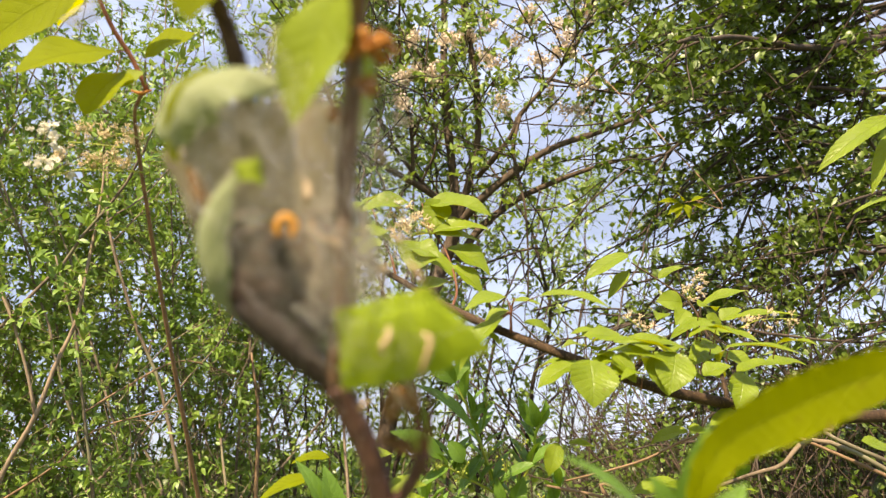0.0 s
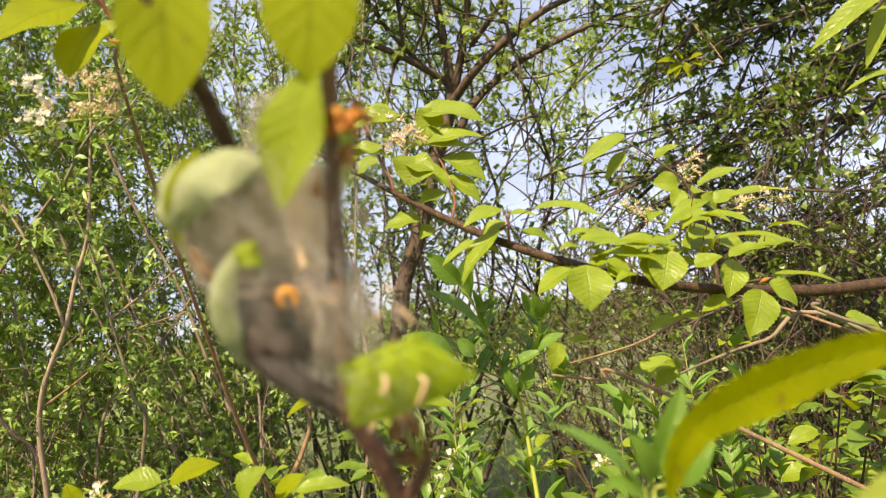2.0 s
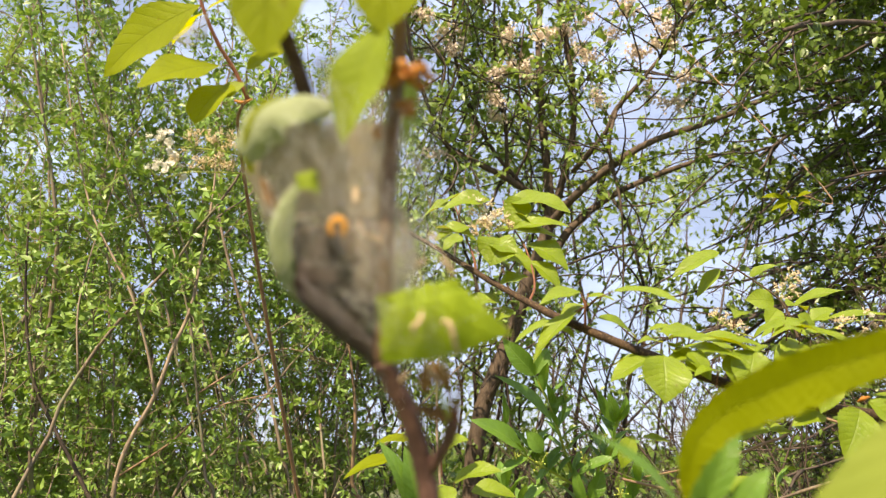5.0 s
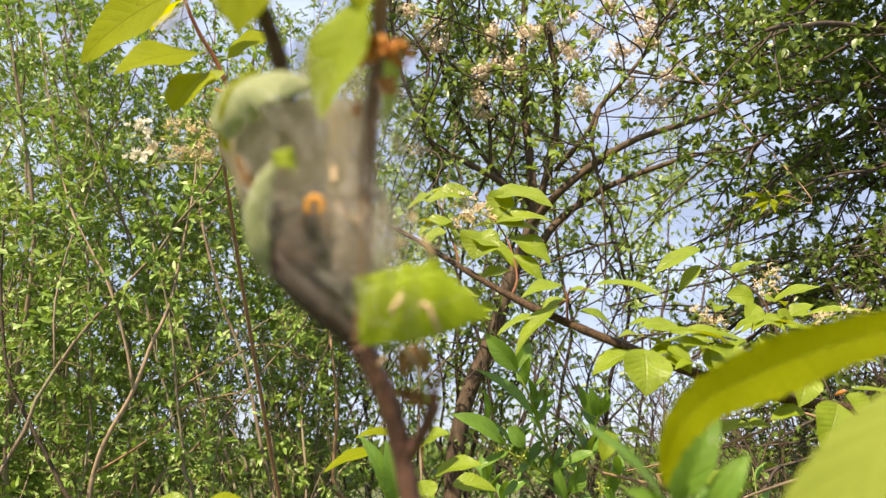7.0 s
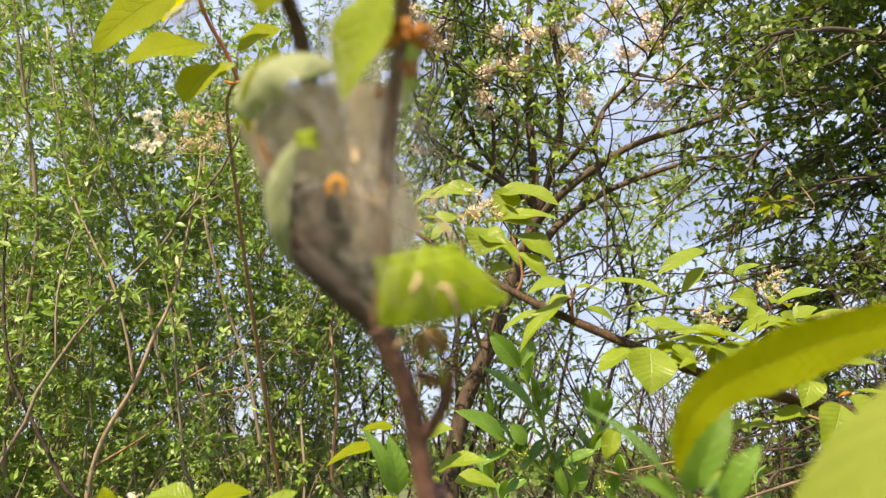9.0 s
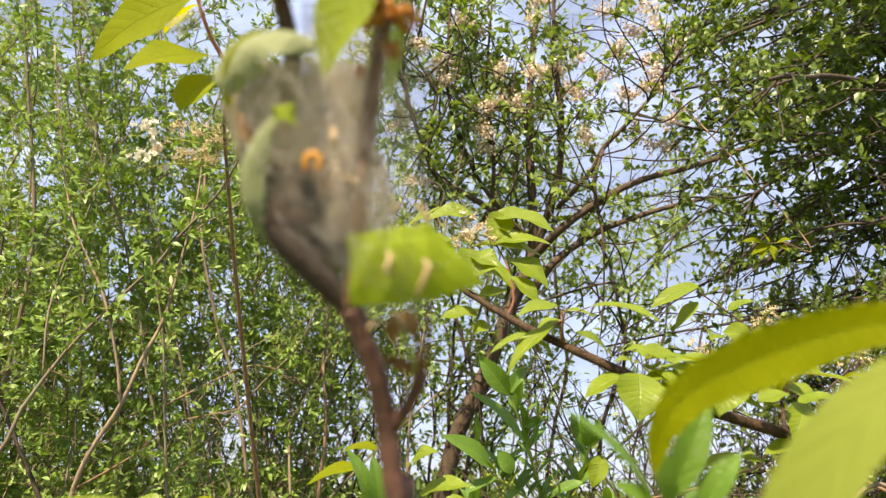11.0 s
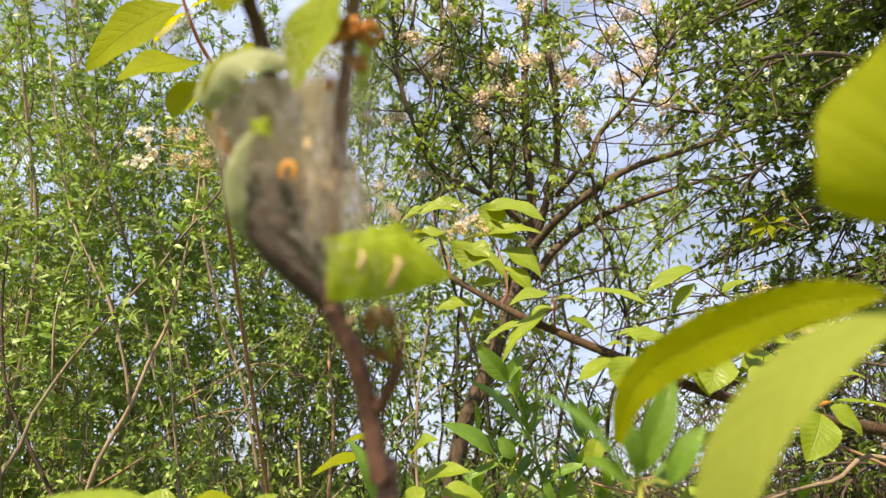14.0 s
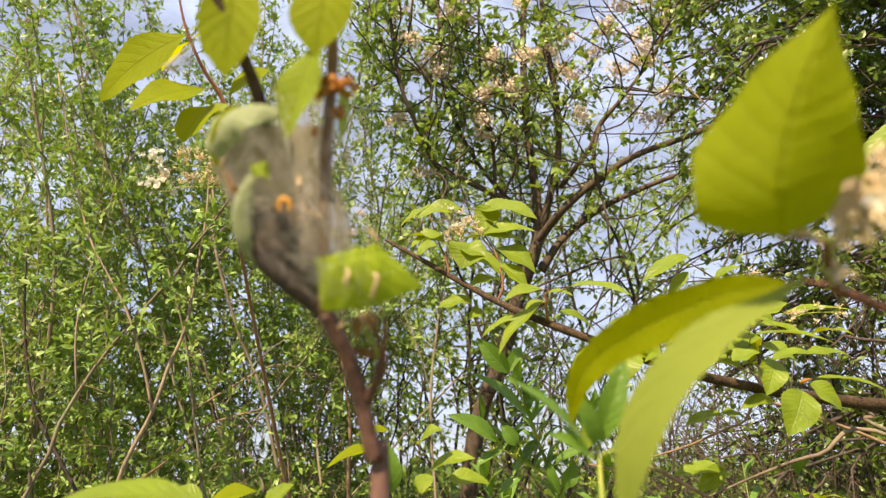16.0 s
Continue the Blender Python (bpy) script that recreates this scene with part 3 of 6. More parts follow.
def patch(parent, name, a, b, c, d, mat, bulge=0.0, toward=CAMSIDE, jag=0.0, n=24, m=16, rib=0.25, label="", seed=1, dip=0.0):
    """A torn or stretched piece of leaf or silk between four corners, bulged to one side."""
    g = np.random.default_rng(seed)
    a, b, c, d = (np.asarray(q, float) for q in (a, b, c, d))
    w = unit(np.asarray(toward, float))
    s, t = np.meshgrid(np.linspace(0, 1, n + 1), np.linspace(0, 1, m + 1), indexing="ij")
    s3, t3 = s[..., None], t[..., None]
    v = (a * (1 - s3) + b * s3) * (1 - t3) + (d * (1 - s3) + c * s3) * t3
    size = np.linalg.norm(b - a)
    tooth = g.normal(0, 1, (n + 1, 1)) * jag * size * np.exp(-t / 0.08)
    side = g.normal(0, 1, (1, m + 1)) * jag * size * np.exp(-s / 0.06)
    v = v + tooth[..., None] * unit(d - a) + side[..., None] * unit(b - a)
    v = v + (bulge * 16 * s * (1 - s) * t * (1 - t))[..., None] * w
    v = v + (dip * size * np.sin(s * 3.14))[..., None] * unit(d - a) * t3
    v = v + (0.0004 * np.sin(s * 22 + t * 9))[..., None] * w * (1 if mat not in (SILK, SILK_THIN) else 0)
    i = np.arange(n)[:, None] * (m + 1) + np.arange(m)[None]
    f = np.stack([i, i + 1, i + m + 2, i + m + 1], -1).reshape(-1, 4).tolist()
    return raw_object(name, v.reshape(-1, 3), f, mat, parent, label, np.stack([s, rib + (1 - rib) * t], -1).reshape(-1, 2))


def stem(parent, name, points, radii, mat, sides=10, steps=6, label="", knobs=0.0, seed=0):
    p = smooth_line(points, steps)
    r = np.interp(np.linspace(0, 1, len(p)), np.linspace(0, 1, len(radii)), radii)
    if knobs:
        g = np.random.default_rng(seed)
        r = r * (1 + knobs * np.clip(g.normal(0, 1, len(p)), -0.6, 1.6))
        p = p + g.normal(0, 1, p.shape) * (r * knobs * 0.4)[:, None]
    h = Heap()
    h.tube(p, r, sides)
    return h.object(name, mat, parent, label)


def lump(centre, radii, g, rough=0.25, rings=12, sides=16):
    """A rough rounded lump: points and faces."""
    th = np.linspace(0, math.pi, rings + 1)
    ph = np.arange(sides) * 2 * math.pi / sides
    v = np.stack([np.sin(th)[:, None] * np.cos(ph), np.sin(th)[:, None] * np.sin(ph), np.cos(th)[:, None] * np.ones(sides)], -1)
    o = g.uniform(0, 50)
    k = np.array([[1 + rough * noise.noise(Vector(q * 2.2 + o)) + rough * 0.5 * noise.noise(Vector(q * 6 + o)) for q in row] for row in v])
    v = np.asarray(centre) + v * k[..., None] * np.asarray(radii)
    i = np.arange(rings)[:, None] * sides + np.arange(sides)[None]
    j = np.arange(rings)[:, None] * sides + (np.arange(sides)[None] + 1) % sides
    return v.reshape(-1, 3), np.stack([i, i + sides, j + sides, j], -1).reshape(-1, 4).tolist()


def flower(parent, at, way, size, fresh, g):
    """One bird cherry flower: green cup, petals or withered anthers."""
    h = Heap()
    w = unit(way)
    a = unit(np.cross(w, [0.3, 0.5, 0.8]))
    b = np.cross(w, a)
    if fresh:
        for k in range(5):
            t = k * 1.2566 + g.uniform(-0.2, 0.2)
            o = unit(a * math.cos(t) + b * math.sin(t) + w * g.uniform(0.1, 0.7))
            v, f, u = blade(at, at + o * size * g.uniform(0.6, 0.85), size * 0.62, w, arch=-0.1, fold=0.2, nu=5, nv=4, full=0.6)
            h.add(v, f, u)
    for k in range(11 if not fresh else 8):
        t = g.uniform(0, 6.28)
        o = unit(a * math.cos(t) + b * math.sin(t) + w * g.uniform(0.5, 1.6))
        tip = at + o * size * g.uniform(0.5, 0.95)
        h.tube([at, (at + tip) / 2 + g.normal(0, 0.0004, 3), tip], [size * 0.035, size * 0.03], 4)
        v, f = lump(tip, np.full(3, size * 0.085), g, 0.2, 3, 4)
        h.add(v, f)
    v, f = lump(at - w * size * 0.12, np.full(3, size * 0.22), g, 0.15, 5, 6)
    h.add(v, f)
    return h.object("flower", PETAL if fresh else WILTED, parent)


def raceme(parent, line, count, size, fresh, seed, spread=0.011, up=(0, -0.3, 1.0), loose=0.8, tip=None):
    """A bird cherry raceme: green stalk with flowers on short stalks all round."""
    g = np.random.default_rng(seed)
    p = smooth_line(line, 8)
    h = Heap()
    h.tube(p, [0.0011, 0.0006], 6)
    stalk = h.object("raceme_stalk", GREEN_STALK, parent, "thin green flower stalk")
    for k in range(count):
        s = (k + 0.6) / count
        q = p[min(len(p) - 1, int((0.12 + 0.88 * s) * (len(p) - 1)))]
        d = unit(np.asarray(up) * 0.5 + g.normal(0, loose, 3))
        e = q + d * spread * g.uniform(0.6, 1.3)
        h = Heap()
        h.tube([q, (q + e) / 2 + g.normal(0, 0.0006, 3), e], [0.0005, 0.0004], 4)
        h.object("pedicel", GREEN_STALK, stalk)
        flower(stalk, e, d, size * g.uniform(0.8, 1.2), g.random() < fresh * (0.3 + 1.4 * s) if tip is None else s > tip, g)
    return stalk


# ---- the branch with the nest ----
def nest_branch():
    b = thing("bird_cherry_branch", (0.02, 0.33, 0.0), "upright bird cherry branch with reddish bark carrying the moth nest", "branch")
    stem(b, "main_stem", [(0.02, 0.33, -0.15), (0.0, 0.315, 0.7), (-0.012, 0.295, 1.25), (-0.0088, 0.3195, 1.5082), (-0.0117, 0.3135, 1.5251), (-0.015, 0.3075, 1.542), (-0.0177, 0.3026, 1.5558), (-0.0226, 0.2932, 1.5732), (-0.0283, 0.2868, 1.5852), (-0.0337, 0.2809, 1.5959)], [0.011, 0.009, 0.0066, 0.0050, 0.0046, 0.0045, 0.0046, 0.0044, 0.0045, 0.0047], BARK_NEST, 14, 8, knobs=0.035, seed=4)
    stem(b, "side_stem", [(-0.0337, 0.281, 1.5955), (-0.0315, 0.2682, 1.6138), (-0.0299, 0.2537, 1.6426), (-0.0285, 0.2451, 1.6667), (-0.0264, 0.2389, 1.6901), (-0.0243, 0.2319, 1.7159), (-0.0249, 0.2234, 1.7518), (-0.029, 0.2081, 1.7919)], [0.0040, 0.0034, 0.0032, 0.0032, 0.0031, 0.0030, 0.0025, 0.002], BARK_VEILED, 12, 8, "purplish brown stem dusted with silk", 0.05, 5)
    stem(b, "side_stem", [(-0.0341, 0.2811, 1.5955), (-0.0489, 0.2889, 1.6093), (-0.0632, 0.2924, 1.6234), (-0.0713, 0.2864, 1.6462), (-0.0676, 0.2734, 1.6767), (-0.0655, 0.2596, 1.6977), (-0.0702, 0.2486, 1.7167), (-0.0817, 0.2357, 1.744), (-0.0953, 0.2194, 1.7752)], [0.0042, 0.0038, 0.0036, 0.0035, 0.0035, 0.0036, 0.0034, 0.003, 0.002], BARK, 12, 8, "dark stem that runs up through the silk", 0.05, 6)
    twig = stem(b, "spur_twig", [(-0.0137, 0.3023, 1.5537), (-0.0089, 0.2946, 1.5603), (-0.0055, 0.2882, 1.5665), (-0.0036, 0.283, 1.5722)], [0.0032, 0.0026, 0.0028, 0.0028], BARK_NEST, 10, 6, "", 0.06, 7)
    stem(twig, "leaf_stalk", [(-0.0042, 0.2833, 1.5712), (-0.0049, 0.2788, 1.5779), (-0.0063, 0.274, 1.5854)], [0.0011, 0.0009], BARK_RED, 8)
    stem(twig, "leaf_stalk", [(-0.0031, 0.2833, 1.5712), (-0.002, 0.2781, 1.58), (-0.0015, 0.2741, 1.5911)], [0.0011, 0.0009], BARK_RED, 8)
    stem(twig, "leaf_stalk", [(-0.0057, 0.283, 1.5721), (-0.0082, 0.2785, 1.5787), (-0.0118, 0.2741, 1.5852)], [0.0012, 0.0010], GREEN_STALK, 8)
    leaf(twig, (-0.0036, 0.2831, 1.5718), (-0.0199, 0.2771, 1.5768), 0.006, DEAD, CAMSIDE, "curled brown withered bract", fold=0.9, arch=-0.12, wave=0.2, name="dead_bract")
    leaf(twig, (-0.0063, 0.2809, 1.5721), (-0.0158, 0.2761, 1.5736), 0.005, DEAD, (0, -0.5, 1), fold=0.9, arch=-0.15, wave=0.2, name="dead_bract")
    # leaves spun into the nest
    patch(b, "leaf", (-0.0328, 0.2487, 1.6149), (-0.003, 0.2522, 1.623), (0.0189, 0.2632, 1.6039), (-0.0307, 0.2591, 1.5916), NEST_LEAF, 0.004, jag=0.018, n=40, m=24, rib=0.40, label="bright green chewed leaf spun fast with silk", dip=0.10)
    for base, tip, w in (((-0.0147, 0.2717, 1.5921), (-0.0154, 0.2756, 1.581), 0.006), ((-0.0088, 0.2712, 1.5933), (-0.0065, 0.2729, 1.5826), 0.0055), ((-0.0115, 0.2732, 1.5937), (-0.0106, 0.276, 1.5857), 0.005)):
        leaf(b, base, tip, w, DEAD, CAMSIDE, "shrivelled brown leaf scrap hanging in silk", arch=0.1, fold=0.6, wave=0.25, name="dead_leaf")
    curved_leaf(b, [(-0.0506, 0.2375, 1.6895), (-0.0634, 0.2312, 1.6892), (-0.0757, 0.2328, 1.6848), (-0.0825, 0.2380, 1.6762), (-0.0842, 0.2440, 1.6683)], 0.0240, NEST_LEAF_DULL, (0.1, -1, 0.5), "rolled pale green leaf veiled with silk", fold=-0.1, full=0.5, sharp=0.5, roll=0.6, wave=0.08, seed=4)
    curved_leaf(b, [(-0.0719, 0.2371, 1.6962), (-0.0801, 0.2353, 1.6893), (-0.0855, 0.2378, 1.6793), (-0.0860, 0.2433, 1.6697), (-0.0831, 0.2463, 1.6643)], 0.0085, CHERRY_YOUNG, (-0.6, -1, 0.2), "yellowing curled leaf edge", fold=-0.3, full=0.5, sharp=0.5, roll=0.9, seed=5)
    leaf(b, (-0.0275, 0.2200, 1.7200), (-0.0455, 0.2313, 1.6699), 0.0225, NEST_LEAF_UPPER, (-0.35, -1, 0.05), "upright bright green crinkled leaf", arch=0.05, fold=0.25, wave=0.1, nu=22, nv=10, full=0.56)
    curved_leaf(b, [(-0.0672, 0.2652, 1.6173), (-0.0725, 0.2553, 1.6273), (-0.0739, 0.2486, 1.6402), (-0.0698, 0.2435, 1.6516), (-0.0623, 0.2395, 1.6600)], 0.0135, NEST_LEAF_DULL, (-0.45, -1, 0.1), "long greyish green leaf with raised veins", fold=-0.25, full=0.5, sharp=0.6, roll=0.7, wave=0.05, seed=6)
    leaf(b, (-0.0631, 0.2353, 1.6598), (-0.0540, 0.2370, 1.6521), 0.009, NEST_LEAF_UPPER, (0.3, -1, 0.4), arch=0.1, fold=0.2, wave=0.2)
    leaf(b, (-0.0215, 0.2502, 1.7123), (-0.0248, 0.2596, 1.6798), 0.0070, NEST_LEAF, (0.6, -1, 0.0), arch=0.05, fold=0.3)
    leaf(b, (-0.0743, 0.2551, 1.6507), (-0.0809, 0.248, 1.6646), 0.0050, DEAD, CAMSIDE, "brown withered leaf edge", fold=0.5, wave=0.2, name="dead_leaf")
    # young leaves above the nest
    leaf(b, (-0.0766, 0.2340, 1.7930), (-0.0806, 0.2365, 1.7105), 0.0330, CHERRY_YOUNG, (0.1, -1, 0.15), "yellow-green young leaf hanging over the nest", (-0.0653, 0.2416, 1.8186), arch=0.04, fold=0.15, wave=0.04, teeth=0.03, nu=26, full=0.68)
    leaf(b, (-0.0205, 0.2175, 1.7770), (-0.0305, 0.2195, 1.7095), 0.0330, CHERRY_YOUNG, (-0.1, -1, 0.15), "yellow-green young leaf hanging over the nest", (-0.0095, 0.2307, 1.7985), arch=0.04, fold=0.15, wave=0.04, teeth=0.03, nu=26, full=0.68)
    # orange bud scales on the stem
    g = np.random.default_rng(12)
    for c, r in (((-0.0271, 0.2301, 1.6971), 0.0044), ((-0.0196, 0.2297, 1.6982), 0.0046), ((-0.0152, 0.2307, 1.7013), 0.0034), ((-0.0205, 0.2377, 1.6875), 0.0036), ((-0.0326, 0.2355, 1.6759), 0.0026), ((-0.0237, 0.2269, 1.7002), 0.0044)):
        h = Heap()
        for k in range(3):
            d = unit(g.normal(0, 1, 3) + np.array([0, -0.4, 0.2]))
            h.add(*blade(np.asarray(c), np.asarray(c) + d * r * 1.9, r * 1.5, g.normal(0, 1, 3), arch=0.15, fold=0.5, nu=6, nv=4, full=0.5))
        h.add(*lump(c, np.full(3, r * 0.75), g, 0.3, 6, 8))
        h.object("bud_scale", SCALE, b, "papery orange bud scales")
    keep_place(b)


def silk_nest():
    s = thing("silk_nest", (-0.0481, 0.261, 1.6429), "grey silk tent of ermine moth larvae spun round the forked branch", "moth nest")
    line = [(-0.0488, 0.2445, 1.7095), (-0.0496, 0.2493, 1.6963), (-0.0569, 0.2535, 1.6849), (-0.0593, 0.2583, 1.6716), (-0.0561, 0.2631, 1.6586), (-0.0517, 0.2678, 1.6456), (-0.0482, 0.2722, 1.6337), (-0.0485, 0.2762, 1.6227), (-0.0453, 0.2801, 1.6119), (-0.0384, 0.2836, 1.6024), (-0.0312, 0.2871, 1.5928)]
    half = [0.0163, 0.0183, 0.0269, 0.0293, 0.0276, 0.028, 0.028, 0.0207, 0.0146, 0.0082, 0.005]
    p = smooth_line(line, 6)
    hw = np.interp(np.linspace(0, 1, len(p)), np.linspace(0, 1, len(half)), half)
    n = 40
    ang = np.arange(n) * 2 * math.pi / n
    right, ahead = np.array([1.0, 0, 0]), np.array([0, 0.95, 0.3])
    cut = len(p) * 43 // 100
    for name, k, mat, deep, label, lo, hi in (("silk_tent", 1.0, SILK, 0.50, "dense grey silk peppered with frass", cut, len(p)), ("upper_silk", 1.0, SILK_BODY, 0.30, "beige silk stretched between the stems", len(p) * 17 // 100, cut + 2), ("outer_silk", 1.05, SILK_HAZE, 0.62, "thin outer veil of silk", cut, len(p))):
        v = []
        for i, (q, r) in list(enumerate(zip(p, hw)))[lo:hi]:
            w = np.array([1 + 0.07 * noise.noise(Vector((math.cos(a) * 1.5, math.sin(a) * 1.5, i * 0.14))) + 0.06 * abs(math.sin(3 * a + i * 0.05)) for a in ang])
            v.append(q + (r * k * w * np.cos(ang))[:, None] * right + (r * k * deep * w * np.sin(ang))[:, None] * ahead)
        v = np.array(v)
        i = np.arange(len(v) - 1)[:, None] * n + np.arange(n)[None]
        j = np.arange(len(v) - 1)[:, None] * n + (np.arange(n)[None] + 1) % n
        f = np.stack([i, i + n, j + n, j], -1).reshape(-1, 4)
        raw_object(name, v.reshape(-1, 3), f, mat, s, label)
    g = np.random.default_rng(21)
    stem(s, "litter", [(-0.0724, 0.2606, 1.6449), (-0.0693, 0.2632, 1.635), (-0.0622, 0.2662, 1.6239), (-0.0532, 0.2709, 1.614), (-0.0453, 0.2758, 1.6062), (-0.0379, 0.2805, 1.5991), (-0.033, 0.2862, 1.5925)], [0.0019, 0.0046, 0.0073, 0.0069, 0.0058, 0.0043, 0.0031], LITTER, 24, 10, "dark brown sagging pouch of frass and shed skins", 0.015, 9)
    for mat, clumps in ((BROWN_SILK, (((-0.0564, 0.2618, 1.6388), (0.0127, 0.0080, 0.0104)), ((-0.0546, 0.2657, 1.6282), (0.0118, 0.0080, 0.0102)), ((-0.0625, 0.2641, 1.6296), (0.0086, 0.0080, 0.0102)))), (MID_SILK, (((-0.0444, 0.2639, 1.6417), (0.0138, 0.0070, 0.0115)), ((-0.0425, 0.2673, 1.6295), (0.0126, 0.0070, 0.0114)), ((-0.0454, 0.273, 1.6168), (0.0096, 0.0060, 0.0092))))):
        for c, r in clumps:
            h = Heap()
            h.add(*lump(c, r, g, 0.14, 18, 24))
            h.object("inner_silk", mat, s, "brownish inner silk")
    patch(s, "silk_sheet", (-0.0618, 0.2472, 1.7166), (-0.0335, 0.2459, 1.7202), (-0.0312, 0.2563, 1.6829), (-0.0572, 0.256, 1.6838), SILK_VEIL, 0.001, n=16, m=16, label="hazy silk sheet between the stems")
    patch(s, "silk_sheet", (-0.0289, 0.2433, 1.7041), (-0.0064, 0.2503, 1.7024), (-0.0093, 0.2724, 1.6272), (-0.0251, 0.2611, 1.6465), SILK_THIN, 0.002, n=20, m=20, label="nearly clear silk sheet")
    patch(s, "silk_sheet", (-0.0426, 0.2478, 1.6451), (-0.0197, 0.2496, 1.6432), (-0.0134, 0.2551, 1.6192), (-0.0414, 0.2549, 1.6141), SILK_FRONT, 0.001, n=16, m=16, label="grey silk sheet over the leaf")
    patch(s, "silk_sheet", (-0.035, 0.2792, 1.597), (0.0046, 0.2798, 1.6072), (-0.0123, 0.2925, 1.5927), (-0.0302, 0.2988, 1.5871), SILK_THIN, 0.001, n=16, m=16, label="nearly clear silk sheet")
    # single threads
    h = Heap()
    ends = [(-0.0666, 0.2328, 1.6835), (-0.05, 0.2198, 1.6842), (-0.0315, 0.2309, 1.6889), (-0.0191, 0.2417, 1.6824), (-0.0168, 0.2515, 1.6398), (-0.0269, 0.2434, 1.6178), (0.01, 0.2652, 1.6102), (-0.0142, 0.2563, 1.5964), (-0.0301, 0.2456, 1.6058), (-0.0611, 0.2406, 1.6257), (-0.0757, 0.2427, 1.6556), (-0.0359, 0.2281, 1.6491), (-0.0424, 0.2463, 1.6097), (-0.0256, 0.2768, 1.5896), (-0.0021, 0.275, 1.5947), (-0.0174, 0.2333, 1.7121)]
    for _ in range(280):
        a, b = (np.asarray(ends[k]) + g.normal(0, 0.006, 3) for k in g.integers(0, len(ends), 2))
        if np.linalg.norm(a - b) > 0.075:
            b = a + (b - a) * 0.5
        h.tube([a, (a + b) / 2 + np.array([0, -0.001, -0.0006]), b], [0.00003, 0.00003], 3)
    o = h.object("loose_silk", THREAD, s, "fine white silk threads")
    o["kind"] = "stuff"
    keep_place(s)


def droppings():
    """Black frass grains caught in the silk and on the stem."""
    g = np.random.default_rng(31)
    spots = (((-0.0386, 0.2761, 1.5915), 0.0060, 90), ((-0.0335, 0.2791, 1.5832), 0.0050, 70), ((-0.0164, 0.2749, 1.583), 0.0075, 150), ((-0.0129, 0.277, 1.5771), 0.005, 80), ((-0.0431, 0.2507, 1.6092), 0.009, 160), ((-0.0348, 0.2481, 1.6107), 0.009, 160), ((-0.0284, 0.2435, 1.6354), 0.008, 90), ((-0.0438, 0.2269, 1.6524), 0.012, 120), ((-0.0561, 0.2494, 1.6189), 0.007, 120), ((-0.0243, 0.2748, 1.5892), 0.006, 60), ((-0.0247, 0.2902, 1.5638), 0.004, 30), ((-0.0183, 0.252, 1.6296), 0.004, 40), ((-0.0521, 0.2326, 1.6841), 0.008, 60))
    h = Heap()
    octa = np.array([(1, 0, 0), (-1, 0, 0), (0, 1, 0), (0, -1, 0), (0, 0, 1), (0, 0, -1)], float)
    faces = [(0, 2, 4), (2, 1, 4), (1, 3, 4), (3, 0, 4), (2, 0, 5), (1, 2, 5), (3, 1, 5), (0, 3, 5)]
    for c, r, n in spots:
        for _ in range(n):
            h.add(np.asarray(c) + g.normal(0, 0.6, 3) * np.array([r, r * 0.25, r]) + octa * g.uniform(0.00018, 0.00042) * g.uniform(0.7, 1.3, (1, 3)), faces)
    ob = h.object("frass", FRASS)
    tagged(ob, "black frass grains caught in the silk", "droppings", kind="stuff")


def caterpillar(line, radius, mat, label, seed=0):
    """A larva: ringed soft body that tapers at both ends, small dark head, stubby legs."""
    g = np.random.default_rng(seed)
    p = smooth_line(line, 14)
    c = thing("caterpillar", tuple(p[len(p) // 2]), label, "caterpillar", "larvae of the nest")
    s = np.linspace(0, 1, len(p))
    r = radius * (1 - 0.45 * np.abs(2 * s - 1) ** 3) * (1 + 0.10 * np.abs(np.sin(s * 3.14159 * 12)))
    h = Heap()
    h.tube(p, r, 10)
    h.object("body", mat, c)
    h = Heap()
    h.add(*lump(p[-1], np.full(3, radius * 0.82), g, 0.08, 8, 10))
    h.object("head", GRUB_HEAD, c, "small dark head capsule")
    keep_place(c)
    return c


